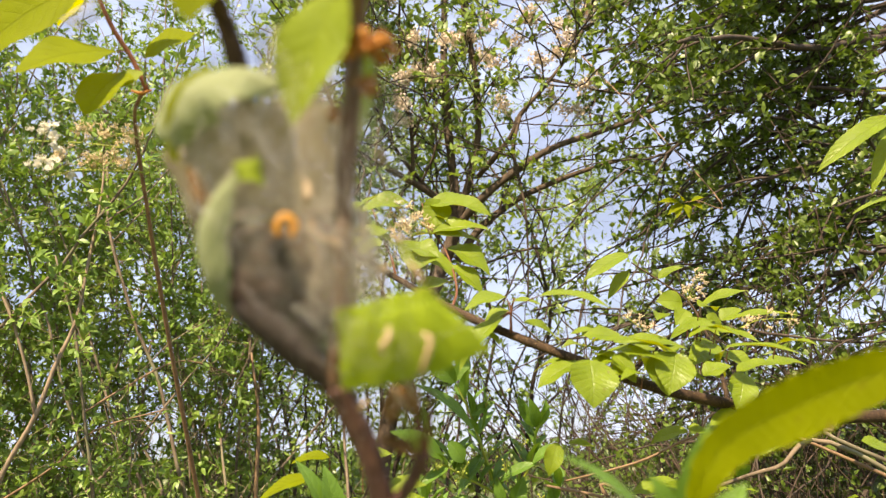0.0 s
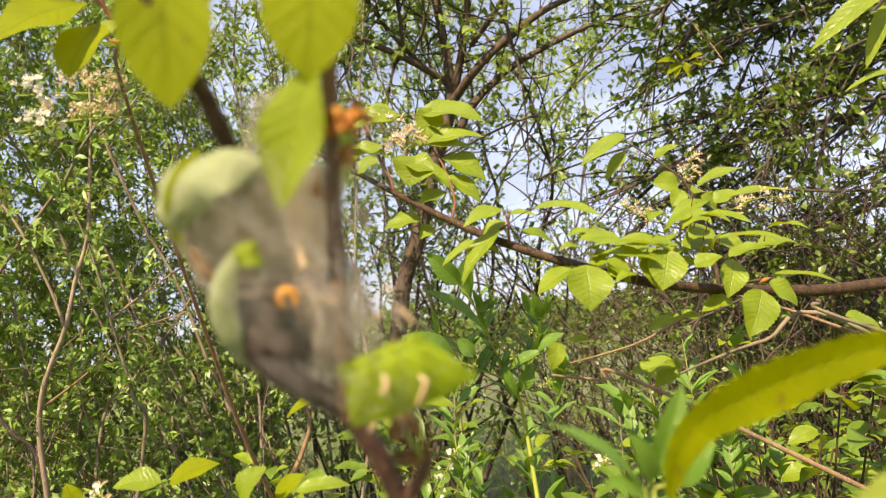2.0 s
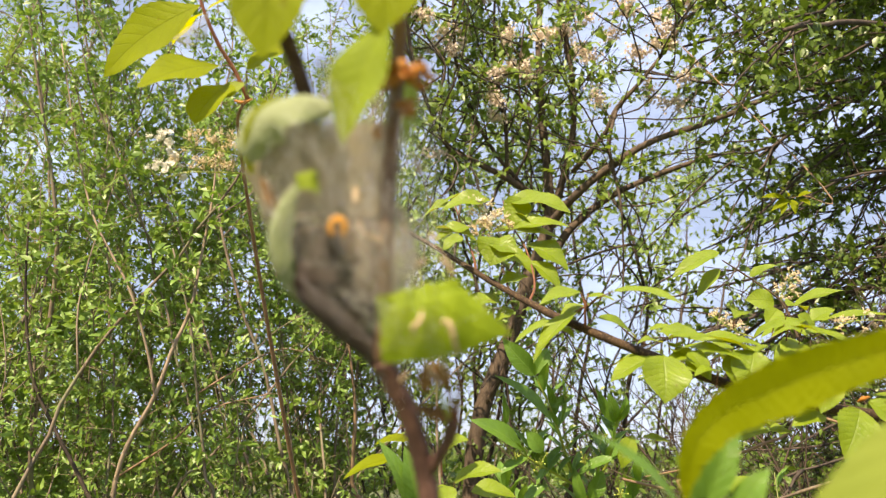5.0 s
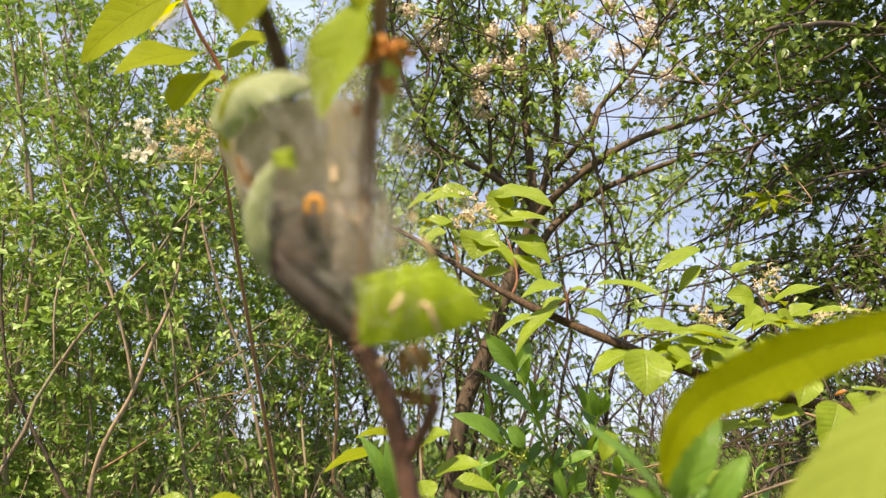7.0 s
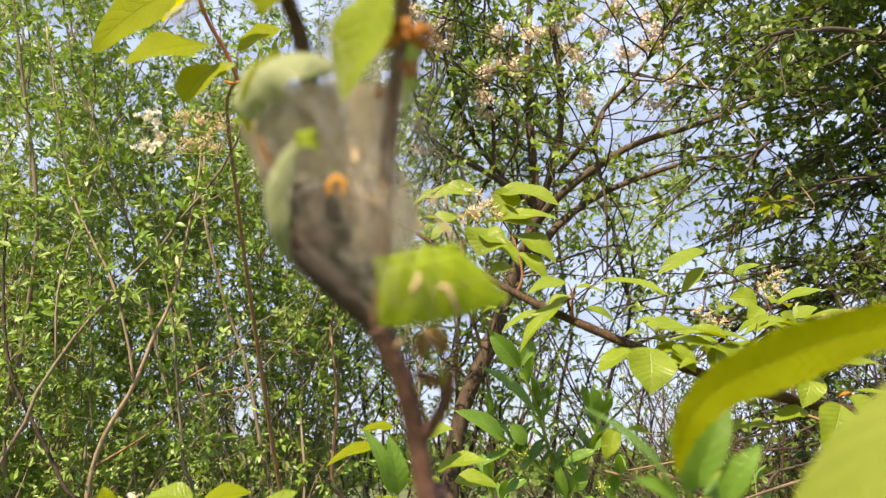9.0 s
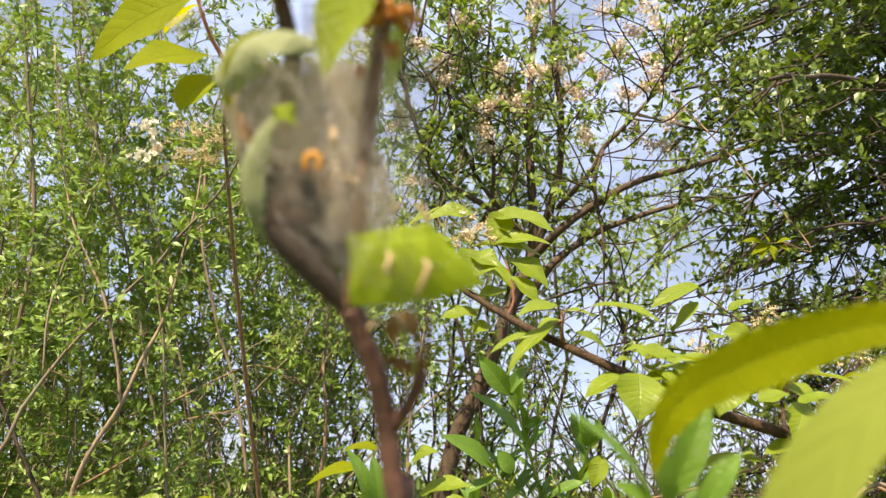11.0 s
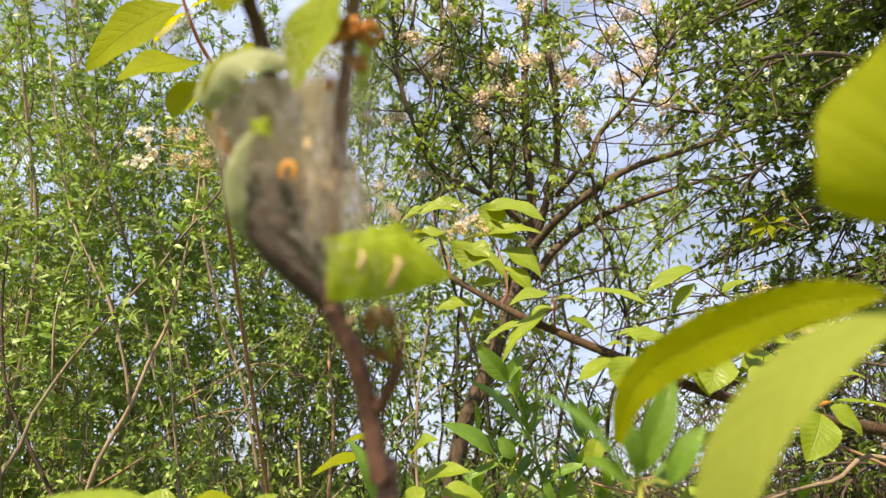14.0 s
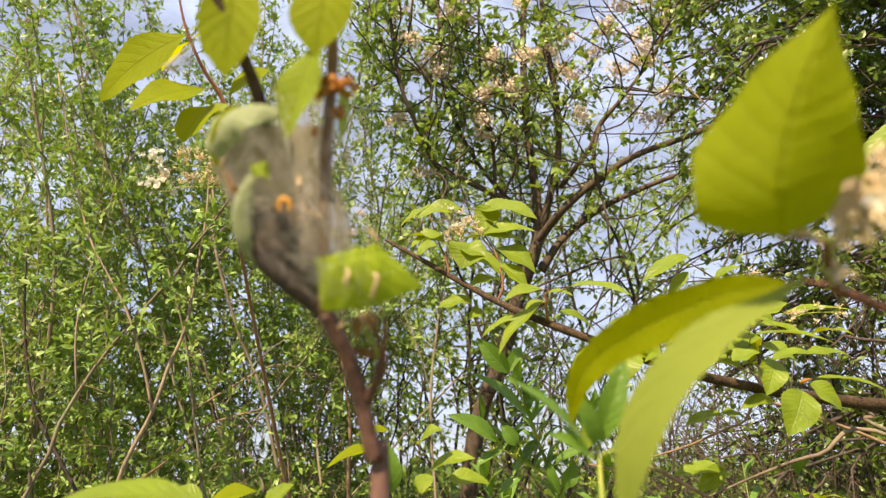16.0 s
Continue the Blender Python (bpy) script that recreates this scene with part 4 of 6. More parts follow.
def larvae():
    tan, orange = "pale tan ermine moth larva with dark head", "curled orange ermine moth larva on the silk"
    made = {}
    made["curled"] = caterpillar([(-0.0457, 0.2433, 1.6383), (-0.0449, 0.2421, 1.6418), (-0.0478, 0.2414, 1.6438), (-0.0502, 0.2422, 1.6416), (-0.0496, 0.2435, 1.6377)], 0.00125, GRUB_ORANGE, orange, 1)
    made["upright"] = caterpillar([(-0.0168, 0.2494, 1.6099), (-0.0165, 0.2487, 1.6061), (-0.0181, 0.2491, 1.6034), (-0.0175, 0.2509, 1.6011)], 0.00095, GRUB, tan + " crawling on the leaf", 2)
    made["slanting"] = caterpillar([(-0.0092, 0.2516, 1.6051), (-0.0061, 0.2502, 1.6048), (-0.0039, 0.2515, 1.6011), (-0.0022, 0.2542, 1.598), (-0.0007, 0.257, 1.596)], 0.0010, GRUB, tan + " crawling on the leaf", 3)
    for k, line in enumerate((
            [(-0.0184, 0.2439, 1.6702), (-0.0178, 0.2441, 1.6667), (-0.0158, 0.246, 1.6643)], [(-0.0241, 0.2526, 1.6518), (-0.0233, 0.2534, 1.6463), (-0.0245, 0.2562, 1.6417)],
            [(-0.0182, 0.2596, 1.629), (-0.0172, 0.2578, 1.6311), (-0.0143, 0.2587, 1.6316)], [(-0.0086, 0.2571, 1.6331), (-0.0059, 0.2582, 1.63), (-0.0036, 0.2596, 1.6261)],
            [(-0.0132, 0.2542, 1.6413), (-0.0119, 0.2544, 1.6406), (-0.01, 0.2547, 1.6398)], [(-0.0409, 0.2503, 1.6462), (-0.0379, 0.2511, 1.6409), (-0.03, 0.2503, 1.6372)],
            [(-0.0143, 0.2713, 1.5931), (-0.0119, 0.2718, 1.5885), (-0.0075, 0.2742, 1.585)], [(-0.0091, 0.2709, 1.5943), (-0.0071, 0.2716, 1.5892), (-0.0074, 0.2739, 1.5858)],
            [(-0.0259, 0.2779, 1.5865), (-0.0241, 0.2762, 1.5882), (-0.0226, 0.2767, 1.5897)], [(-0.0422, 0.2478, 1.6591), (-0.0409, 0.2422, 1.6512), (-0.0423, 0.2503, 1.6521)])):
        caterpillar(line, 0.0010, GRUB, tan + " inside the web", 10 + k)
    return made


# ---- near twigs ----
def near_twigs():
    b = thing("near_cherry_twig", (0.42, 0.30, 0.0), "bird cherry twig with large yellow-green leaves and fading flowers", "twig")
    node = (0.1979, 0.2244, 1.5875)
    stem(b, "twig_stem", [(0.42, 0.30, -0.15), (0.40, 0.28, 0.8), (0.33, 0.24, 1.30), (0.2566, 0.2368, 1.555), (0.2183, 0.2282, 1.5778), node, (0.1873, 0.204, 1.6001)], [0.008, 0.006, 0.004, 0.0026, 0.0022, 0.002, 0.0014], BARK_RED, 10)
    curved_leaf(b, [(0.1995, 0.268, 1.6009), (0.1743, 0.2772, 1.5991), (0.1502, 0.2861, 1.5926), (0.128, 0.2958, 1.5836), (0.1116, 0.3042, 1.575), (0.0994, 0.3065, 1.5622), (0.0947, 0.3092, 1.5484), (0.094, 0.3105, 1.5387)], 0.0230, NEAR_LEAF, (0.10, -0.92, -0.08), "long arched yellow-green leaf with deep side veins", node, fold=0.22, full=0.46, sharp=0.75, wave=0.03, teeth=0.03, ripple=0.0012, ribs=15.0, nu=150, nv=14, seed=1)
    curved_leaf(b, [(0.1741, 0.1873, 1.5854), (0.1575, 0.196, 1.5748), (0.1347, 0.2041, 1.5626), (0.115, 0.2116, 1.5424), (0.1033, 0.2195, 1.5187), (0.0982, 0.23, 1.4917)], 0.0250, CHERRY_PALE, (-0.75, -0.60, 0.35), "hanging leaf showing its pale finely toothed underside", node, fold=0.10, full=0.60, sharp=0.85, wave=0.03, teeth=0.03, seed=2)
    curved_leaf(b, [(0.1552, 0.1741, 1.5929), (0.1517, 0.1616, 1.6078), (0.1546, 0.1533, 1.6259), (0.161, 0.1447, 1.6454), (0.1709, 0.1377, 1.6662)], 0.0600, CHERRY_YOUNG, (-0.22, -0.97, 0.1), "upright translucent yellow-green leaf", (0.1873, 0.204, 1.6001), fold=-0.55, full=0.25, sharp=1.05, wave=0.06, teeth=0.025, ripple=0.0008, ribs=12.0, nu=120, nv=14, seed=3)
    raceme(b, [(0.1873, 0.204, 1.6001), (0.1889, 0.1904, 1.6), (0.1977, 0.1848, 1.6046), (0.2177, 0.1818, 1.6144)], 52, 0.0090, 0.07, 41, 0.013)
    keep_place(b)

    c = thing("near_spindle_shoot", (0.16, 0.36, 0.0), "spindle shoot with dark glossy pointed leaves", "shoot")
    top = (0.1169, 0.3667, 1.5246)
    stem(c, "shoot_stem", [(0.16, 0.36, -0.15), (0.13, 0.355, 0.8), (0.112, 0.345, 1.35), top], [0.005, 0.0035, 0.0018, 0.0012], GREEN_STALK, 8)
    for base, tip, w, up in (((0.1106, 0.3636, 1.5244), (0.0600, 0.3460, 1.5700), 0.0105, (0.5, -0.6, 0.6)), ((0.1182, 0.3655, 1.5309), (0.1346, 0.348, 1.5804), 0.0160, (-0.1, -1, 0.2)), ((0.1143, 0.3618, 1.5295), (0.1016, 0.347, 1.5592), 0.0140, (0.3, -1, 0.3)), ((0.1309, 0.3612, 1.5253), (0.1474, 0.3469, 1.5536), 0.0140, (-0.5, -0.9, 0.3)), ((0.1114, 0.3624, 1.522), (0.085, 0.3486, 1.5367), 0.012, (0.3, -0.8, 0.6)), ((0.1254, 0.3724, 1.5236), (0.1479, 0.379, 1.5349), 0.014, (0, -0.8, 0.6))):
        leaf(c, base, tip, w, SPINDLE, up, arch=0.10, fold=0.35, wave=0.02, teeth=0.02, nu=28, nv=8, full=0.5, petiole=top)
    keep_place(c)

    d = thing("near_cherry_shoot", (-0.22, 0.42, 0.0), "low bird cherry shoot with one broad arched leaf", "shoot")
    top = (-0.1173, 0.3909, 1.4916)
    stem(d, "shoot_stem", [(-0.22, 0.42, -0.15), (-0.17, 0.41, 0.8), (-0.14, 0.40, 1.30), top], [0.005, 0.0035, 0.0018, 0.0012], BARK_RED, 8)
    leaf(d, (-0.127, 0.3934, 1.4997), (-0.2344, 0.3838, 1.4955), 0.0420, CHERRY, (0.0, -0.35, 1), "", top, arch=0.11, fold=0.2, wave=0.03, teeth=0.03, nu=36, nv=10, full=0.5)
    keep_place(d)
    return b


def left_sapling():
    b = thing("bird_cherry_sapling", (-0.2278, 1.421, 1.1774), "slender bird cherry rod with red shoot, yellow leaves and fading racemes", "sapling")
    b.location.z = 0.0
    foot = (-0.2278, 1.421, 1.1774)
    stem(b, "rod", [(foot[0] + 0.05, foot[1], -0.15), (foot[0] + 0.02, foot[1], 0.7), foot, (-0.2704, 1.2204, 1.4917), (-0.2829, 1.0993, 1.6482), (-0.2896, 0.9703, 1.7965), (-0.2859, 0.8555, 1.8984), (-0.2817, 0.7842, 1.9607), (-0.2679, 0.7496, 1.9714), (-0.2535, 0.7286, 1.9716)], [0.008, 0.0055, 0.0040, 0.0034, 0.0031, 0.0027, 0.0023, 0.002, 0.002, 0.003], BARK_RODS, 10, 6, "", 0.04, 3)
    shoot = stem(b, "red_shoot", [(-0.2535, 0.7286, 1.9716), (-0.2579, 0.7201, 1.9823), (-0.2675, 0.7089, 2.0017), (-0.2811, 0.6922, 2.0223), (-0.2918, 0.6741, 2.0471), (-0.3014, 0.659, 2.0794), (-0.3071, 0.64, 2.1245)], [0.0028, 0.0026, 0.0025, 0.0024, 0.0021, 0.0016, 0.001], RED_SHOOT, 10, 6, "glossy red young shoot")
    for base, tip, w, mat, up, pet in (
            ((-0.2995, 0.67, 2.0606), (-0.4178, 0.7026, 1.988), 0.054, CHERRY_YOUNG, (-0.1, -1, 0.1), (-0.2931, 0.6726, 2.052)),
            ((-0.2686, 0.6775, 1.9846), (-0.3397, 0.6314, 1.9304), 0.046, CHERRY_YOUNG, (-0.25, -1, 0.3), (-0.2688, 0.7085, 2.003)),
            ((-0.2631, 0.6923, 1.9707), (-0.2858, 0.6608, 1.9027), 0.044, CHERRY_YOUNG, (-0.2, -1, 0.6), (-0.2599, 0.7195, 1.9842)),
            ((-0.2494, 0.6963, 1.9746), (-0.2664, 0.6797, 1.9433), 0.019, CHERRY_PALE, (0.0, -1, 0.5), (-0.2533, 0.7226, 1.9741)),
            ((-0.2579, 0.7272, 2.0103), (-0.2064, 0.7276, 2.0433), 0.036, CHERRY_YOUNG, (0.0, -0.9, 0.6), (-0.2548, 0.727, 1.9767)),
            ((-0.2981, 0.6811, 2.0584), (-0.3484, 0.7181, 2.04), 0.024, CHERRY_YOUNG, (-0.3, -0.6, 0.9), (-0.2905, 0.6749, 2.0446)),
            ((-0.2918, 0.6717, 2.0551), (-0.2369, 0.6754, 2.077), 0.032, CHERRY_YOUNG, (0, -0.6, 1), (-0.2931, 0.6726, 2.052))):
        leaf(shoot, base, tip, w * 1.3, mat, up, "", pet, arch=0.08, fold=0.14, wave=0.06, teeth=0.03, nu=32, nv=10, full=0.53)
    patch(b, "silk_wisp", (-0.3175, 0.6504, 2.0035), (-0.2775, 0.6452, 2.0339), (-0.2805, 0.6563, 2.0084), (-0.2994, 0.6542, 1.9929), SILK_VEIL, 0.004, n=10, m=8, label="wisp of white silk on the leaf")
    stem(shoot, "bud_collar", [(-0.2679, 0.7245, 1.9677), (-0.2579, 0.7253, 1.9652), (-0.2475, 0.7268, 1.9705)], [0.0012, 0.0022, 0.0012], SCALE, 8, 5)
    for line, n, seed in (([(-0.2811, 0.8224, 1.9385), (-0.3014, 0.8157, 1.9433), (-0.3504, 0.8092, 1.9473), (-0.4025, 0.804, 1.9471)], 16, 51), ([(-0.279, 0.8286, 1.9182), (-0.316, 0.8233, 1.9182), (-0.3577, 0.8187, 1.9161), (-0.3931, 0.8171, 1.9045)], 17, 52)):
        raceme(b, line, n + 14, 0.0090, 0.55, seed, 0.017, (0.05, -0.4, 1.0), 0.35, 0.74)
    raceme(b, [(-0.2732, 0.7904, 1.9404), (-0.2892, 0.7974, 1.9517), (-0.3141, 0.8151, 1.9623)], 6, 0.007, 0.1, 53, 0.010)
    keep_place(b)


def cherry_bough():
    b = thing("bird_cherry_tree", (1.15, 0.95, 0.0), "young bird cherry with a long leafy bough and faded racemes", "tree")
    trunk = [(1.15, 0.95, -0.15), (1.13, 0.97, 0.8), (1.15, 0.98, 1.5), (1.10, 1.02, 2.2), (1.05, 1.1, 2.9)]
    stem(b, "trunk", trunk, [0.03, 0.026, 0.022, 0.016, 0.008], BARK, 14, 6, "", 0.03, 2)
    bough = stem(b, "bough", [(1.14, 0.975, 1.42), (0.9079, 1.035, 1.5849), (0.6306, 0.9756, 1.6083), (0.4985, 0.94, 1.6222), (0.4364, 0.9165, 1.6304), (0.3298, 0.879, 1.6507), (0.2254, 0.848, 1.6835), (0.1546, 0.8685, 1.719), (0.104, 0.9195, 1.7576), (0.0415, 0.9668, 1.8081), (-0.0339, 1.0204, 1.872), (-0.0856, 1.0596, 1.9149)], [0.013, 0.0095, 0.0085, 0.0075, 0.0072, 0.0066, 0.006, 0.0055, 0.0050, 0.0044, 0.0036, 0.003], BARK, 12, 6, "brown bough with small knots", 0.05, 8)
    # leaves at the bough's end
    for base, tip, w, up in (
            ((0.0738, 1.0087, 1.9447), (0.1699, 0.9953, 1.9201), 0.046, (0.1, -0.75, 0.7)), ((0.0414, 1.0044, 1.8904), (0.1548, 0.9884, 1.8743), 0.034, (0, -0.6, 0.8)),
            ((0.0981, 0.9899, 1.8694), (0.1593, 0.983, 1.8236), 0.040, (0.3, -0.8, 0.6)), ((0.0564, 0.9732, 1.8554), (0.1074, 0.9649, 1.8144), 0.030, (0.2, -0.8, 0.7)),
            ((0.0602, 0.9494, 1.8649), (0.0415, 0.9416, 1.822), 0.048, (0, -1, 0.3)), ((-0.0393, 0.9919, 1.897), (0.0235, 0.9789, 1.8712), 0.034, (0, -0.5, 0.9)),
            ((0.0376, 1.0237, 1.964), (-0.0322, 1.0287, 1.9478), 0.026, (0, -0.5, 0.9)), ((0.1002, 1.0069, 1.9506), (0.0724, 1.0013, 1.9003), 0.036, (0, -1, 0.2)),
            ((-0.0054, 1.0281, 1.9495), (-0.0591, 1.0344, 1.9289), 0.030, (-0.2, -0.6, 0.8)), ((0.0984, 0.9656, 1.812), (0.0515, 0.9602, 1.7955), 0.026, (0, -0.6, 0.8)),
            ((0.0049, 0.9489, 1.8665), (-0.026, 0.9542, 1.8494), 0.026, (0, -0.7, 0.7)), ((0.0501, 1.0412, 1.9067), (0.0143, 1.0373, 1.9195), 0.028, (0, -0.6, 0.8)), ((0.1247, 1.0014, 1.866), (0.1575, 1.0543, 1.8639), 0.03, (0, -0.6, 0.8)),
            ((0.0466, 0.9892, 1.9399), (-0.0273, 0.9839, 1.9232), 0.032, (-0.1, -0.8, 0.6)), ((0.0152, 0.9824, 1.8937), (-0.0385, 0.9789, 1.8712), 0.030, (-0.2, -0.7, 0.7)), ((0.1004, 0.9781, 1.8395), (0.1448, 0.9718, 1.7918), 0.026, (0.3, -0.8, 0.5)), ((0.0752, 0.9934, 1.8921), (0.1626, 0.973, 1.8904), 0.028, (0, -0.7, 0.7)), ((0.0415, 0.9513, 1.8587), (0.0845, 0.9369, 1.8373), 0.030, (0.2, -0.9, 0.5)), ((0.0836, 1.0039, 1.9261), (0.1247, 0.9944, 1.8888), 0.026, (0.2, -0.6, 0.8)),
            ((0.0578, 0.9857, 1.7806), (0.0022, 0.9898, 1.7732), 0.030, (0, -0.7, 0.7)), ((0.0766, 0.9863, 1.7662), (0.0506, 0.9894, 1.7529), 0.022, (0, -0.7, 0.7))):
        leaf(bough, base, tip, w * 1.22, CHERRY, up, arch=0.10, fold=0.30, wave=0.07, teeth=0.03, nu=24, nv=8, seed=3, full=0.46)
    stem(bough, "side_twig", [(0.0935, 0.9275, 1.7657), (0.1044, 0.9486, 1.7992), (0.0972, 0.9823, 1.86), (0.0742, 0.9983, 1.9102), (0.0668, 1.0081, 1.9464)], [0.0022, 0.0016, 0.0012, 0.001], BARK_RED, 8)
    stem(bough, "side_twig", [(0.0232, 0.9825, 1.8252), (0.0184, 0.9847, 1.8519), (0.0051, 0.9939, 1.8905), (-0.0079, 1.0099, 1.9405)], [0.0022, 0.0018, 0.0012, 0.001], BARK_RED, 8)
    for line, n, seed in (([(0.0239, 0.9989, 1.8741), (0.0325, 0.9914, 1.8987), (0.0265, 0.9814, 1.9313)], 13, 61), ([(0.0436, 0.9939, 1.8905), (0.0558, 0.9795, 1.9034), (0.066, 0.9807, 1.8994)], 8, 62)):
        raceme(bough, line, n + 9, 0.010, 0.06, seed, 0.015)
    # leaves round the middle spur
    node = (0.1539, 0.841, 1.7406)
    stem(bough, "side_twig", [(0.1557, 0.8583, 1.7184), node, (0.1581, 0.8361, 1.7566)], [0.0018, 0.0014, 0.001], BARK_RED, 8)
    for base, tip, w, up in (
            ((0.15, 0.8454, 1.7604), (0.0954, 0.8304, 1.741), 0.028, (-0.1, -0.7, 0.8)), ((0.181, 0.8064, 1.7513), (0.2532, 0.772, 1.7269), 0.026, (0.1, -0.6, 0.85)),
            ((0.1525, 0.8378, 1.7513), (0.1872, 0.8195, 1.7427), 0.018, (0, -0.5, 0.9)), ((0.1713, 0.855, 1.7292), (0.227, 0.8928, 1.7081), 0.026, (0.1, -0.7, 0.75)),
            ((0.1441, 0.8427, 1.7352), (0.0868, 0.8415, 1.6708), 0.030, (-0.6, -0.6, 0.6)), ((0.121, 0.8566, 1.7238), (0.0658, 0.8541, 1.6977), 0.024, (-0.2, -0.5, 0.9)),
            ((0.1561, 0.8602, 1.7464), (0.1224, 0.8669, 1.7245), 0.028, (-0.2, -0.6, 0.8)), ((0.126, 0.8685, 1.719), (0.1439, 0.8727, 1.7053), 0.018, (0, -0.6, 0.8))):
        leaf(bough, base, tip, w * 1.0, CHERRY, up, "", node, arch=0.09, fold=0.28, wave=0.05, teeth=0.03, nu=24, nv=8, seed=5)
    # leaves further in along the bough
    for base, tip, w, up in (
            ((0.2375, 0.8187, 1.6768), (0.2307, 0.8047, 1.62), 0.058, (0.05, -1, 0.15)), ((0.231, 0.8395, 1.6773), (0.1797, 0.8482, 1.6486), 0.036, (-0.2, -0.6, 0.8)),
            ((0.272, 0.8395, 1.6773), (0.2935, 0.8273, 1.6488), 0.030, (0.1, -0.9, 0.5)), ((0.3021, 0.8719, 1.708), (0.2477, 0.8702, 1.7135), 0.030, (0, -0.7, 0.7)),
            ((0.2683, 0.8458, 1.6907), (0.3362, 0.8214, 1.6679), 0.026, (0, -0.5, 0.9)), ((0.2882, 0.8533, 1.7004), (0.3676, 0.8363, 1.6878), 0.028, (0, -0.6, 0.8)),
            ((0.3305, 0.8474, 1.6854), (0.3376, 0.8425, 1.6332), 0.046, (0.1, -1, 0.2)), ((0.4943, 0.8891, 1.6201), (0.4598, 0.8781, 1.5605), 0.052, (0, -1, 0.1)),
            ((0.505, 0.8874, 1.6292), (0.5418, 0.8897, 1.5923), 0.034, (0.2, -0.9, 0.5)), ((0.4724, 0.9052, 1.6648), (0.4468, 0.8925, 1.6145), 0.038, (0, -1, 0.2)),
            ((0.5226, 0.9055, 1.6378), (0.6054, 0.8833, 1.6152), 0.022, (0, -0.4, 1)), ((0.3527, 0.839, 1.6849), (0.3305, 0.8262, 1.6344), 0.050, (0, -0.9, 0.45)),
            ((0.4367, 0.8733, 1.6949), (0.5339, 0.8501, 1.6734), 0.024, (0, -0.4, 1)), ((0.3539, 0.8391, 1.6834), (0.2456, 0.8233, 1.699), 0.024, (0, -0.4, 1)),
            ((0.2719, 0.8338, 1.6834), (0.2914, 0.8261, 1.654), 0.026, (0, -0.8, 0.6)), ((0.4034, 0.8794, 1.6607), (0.4414, 0.8759, 1.6709), 0.030, (0, -0.6, 0.8)),
            ((0.3998, 0.9377, 1.5968), (0.3476, 0.9426, 1.5813), 0.026, (0, -0.6, 0.9)), ((0.4268, 1.0459, 1.5241), (0.3529, 1.0512, 1.5157), 0.036, (0, -0.6, 0.8)),
            ((0.3998, 0.9377, 1.5968), (0.431, 0.9366, 1.5916), 0.022, (0, -0.6, 0.9)), ((0.4315, 1.0452, 1.5279), (0.3889, 1.052, 1.4919), 0.030, (0, -0.9, 0.4)),
            ((0.2114, 0.8992, 1.5881), (0.1982, 0.9047, 1.5495), 0.024, (0, -0.9, 0.4)), ((0.2259, 0.8986, 1.5864), (0.2583, 0.8974, 1.5804), 0.014, (0, -0.6, 0.8)),
            ((0.5982, 0.8788, 1.5721), (0.6481, 0.8793, 1.5444), 0.030, (0, -0.6, 0.8)), ((0.4632, 0.9123, 1.6123), (0.4196, 0.9163, 1.6007), 0.030, (0, -0.6, 0.8))):
        leaf(bough, base, tip, w * 1.0, CHERRY, up, arch=0.08, fold=0.24, wave=0.06, teeth=0.03, nu=24, nv=8, seed=7)
    stem(bough, "bud_cluster", [(0.4923, 0.8881, 1.6292), (0.4973, 0.8824, 1.6326), (0.5078, 0.8866, 1.6348)], [0.001, 0.003, 0.001], SCALE, 8, 5)
    # side twig with the round raceme
    side = stem(bough, "side_twig", [(0.456, 0.9276, 1.6285), (0.493, 1.0036, 1.6876), (0.5482, 1.1364, 1.7663), (0.5933, 1.2692, 1.8451), (0.5903, 1.3738, 1.9132), (0.5625, 1.4395, 1.9722)], [0.003, 0.0026, 0.0022, 0.002, 0.0017, 0.0014], BARK, 8)
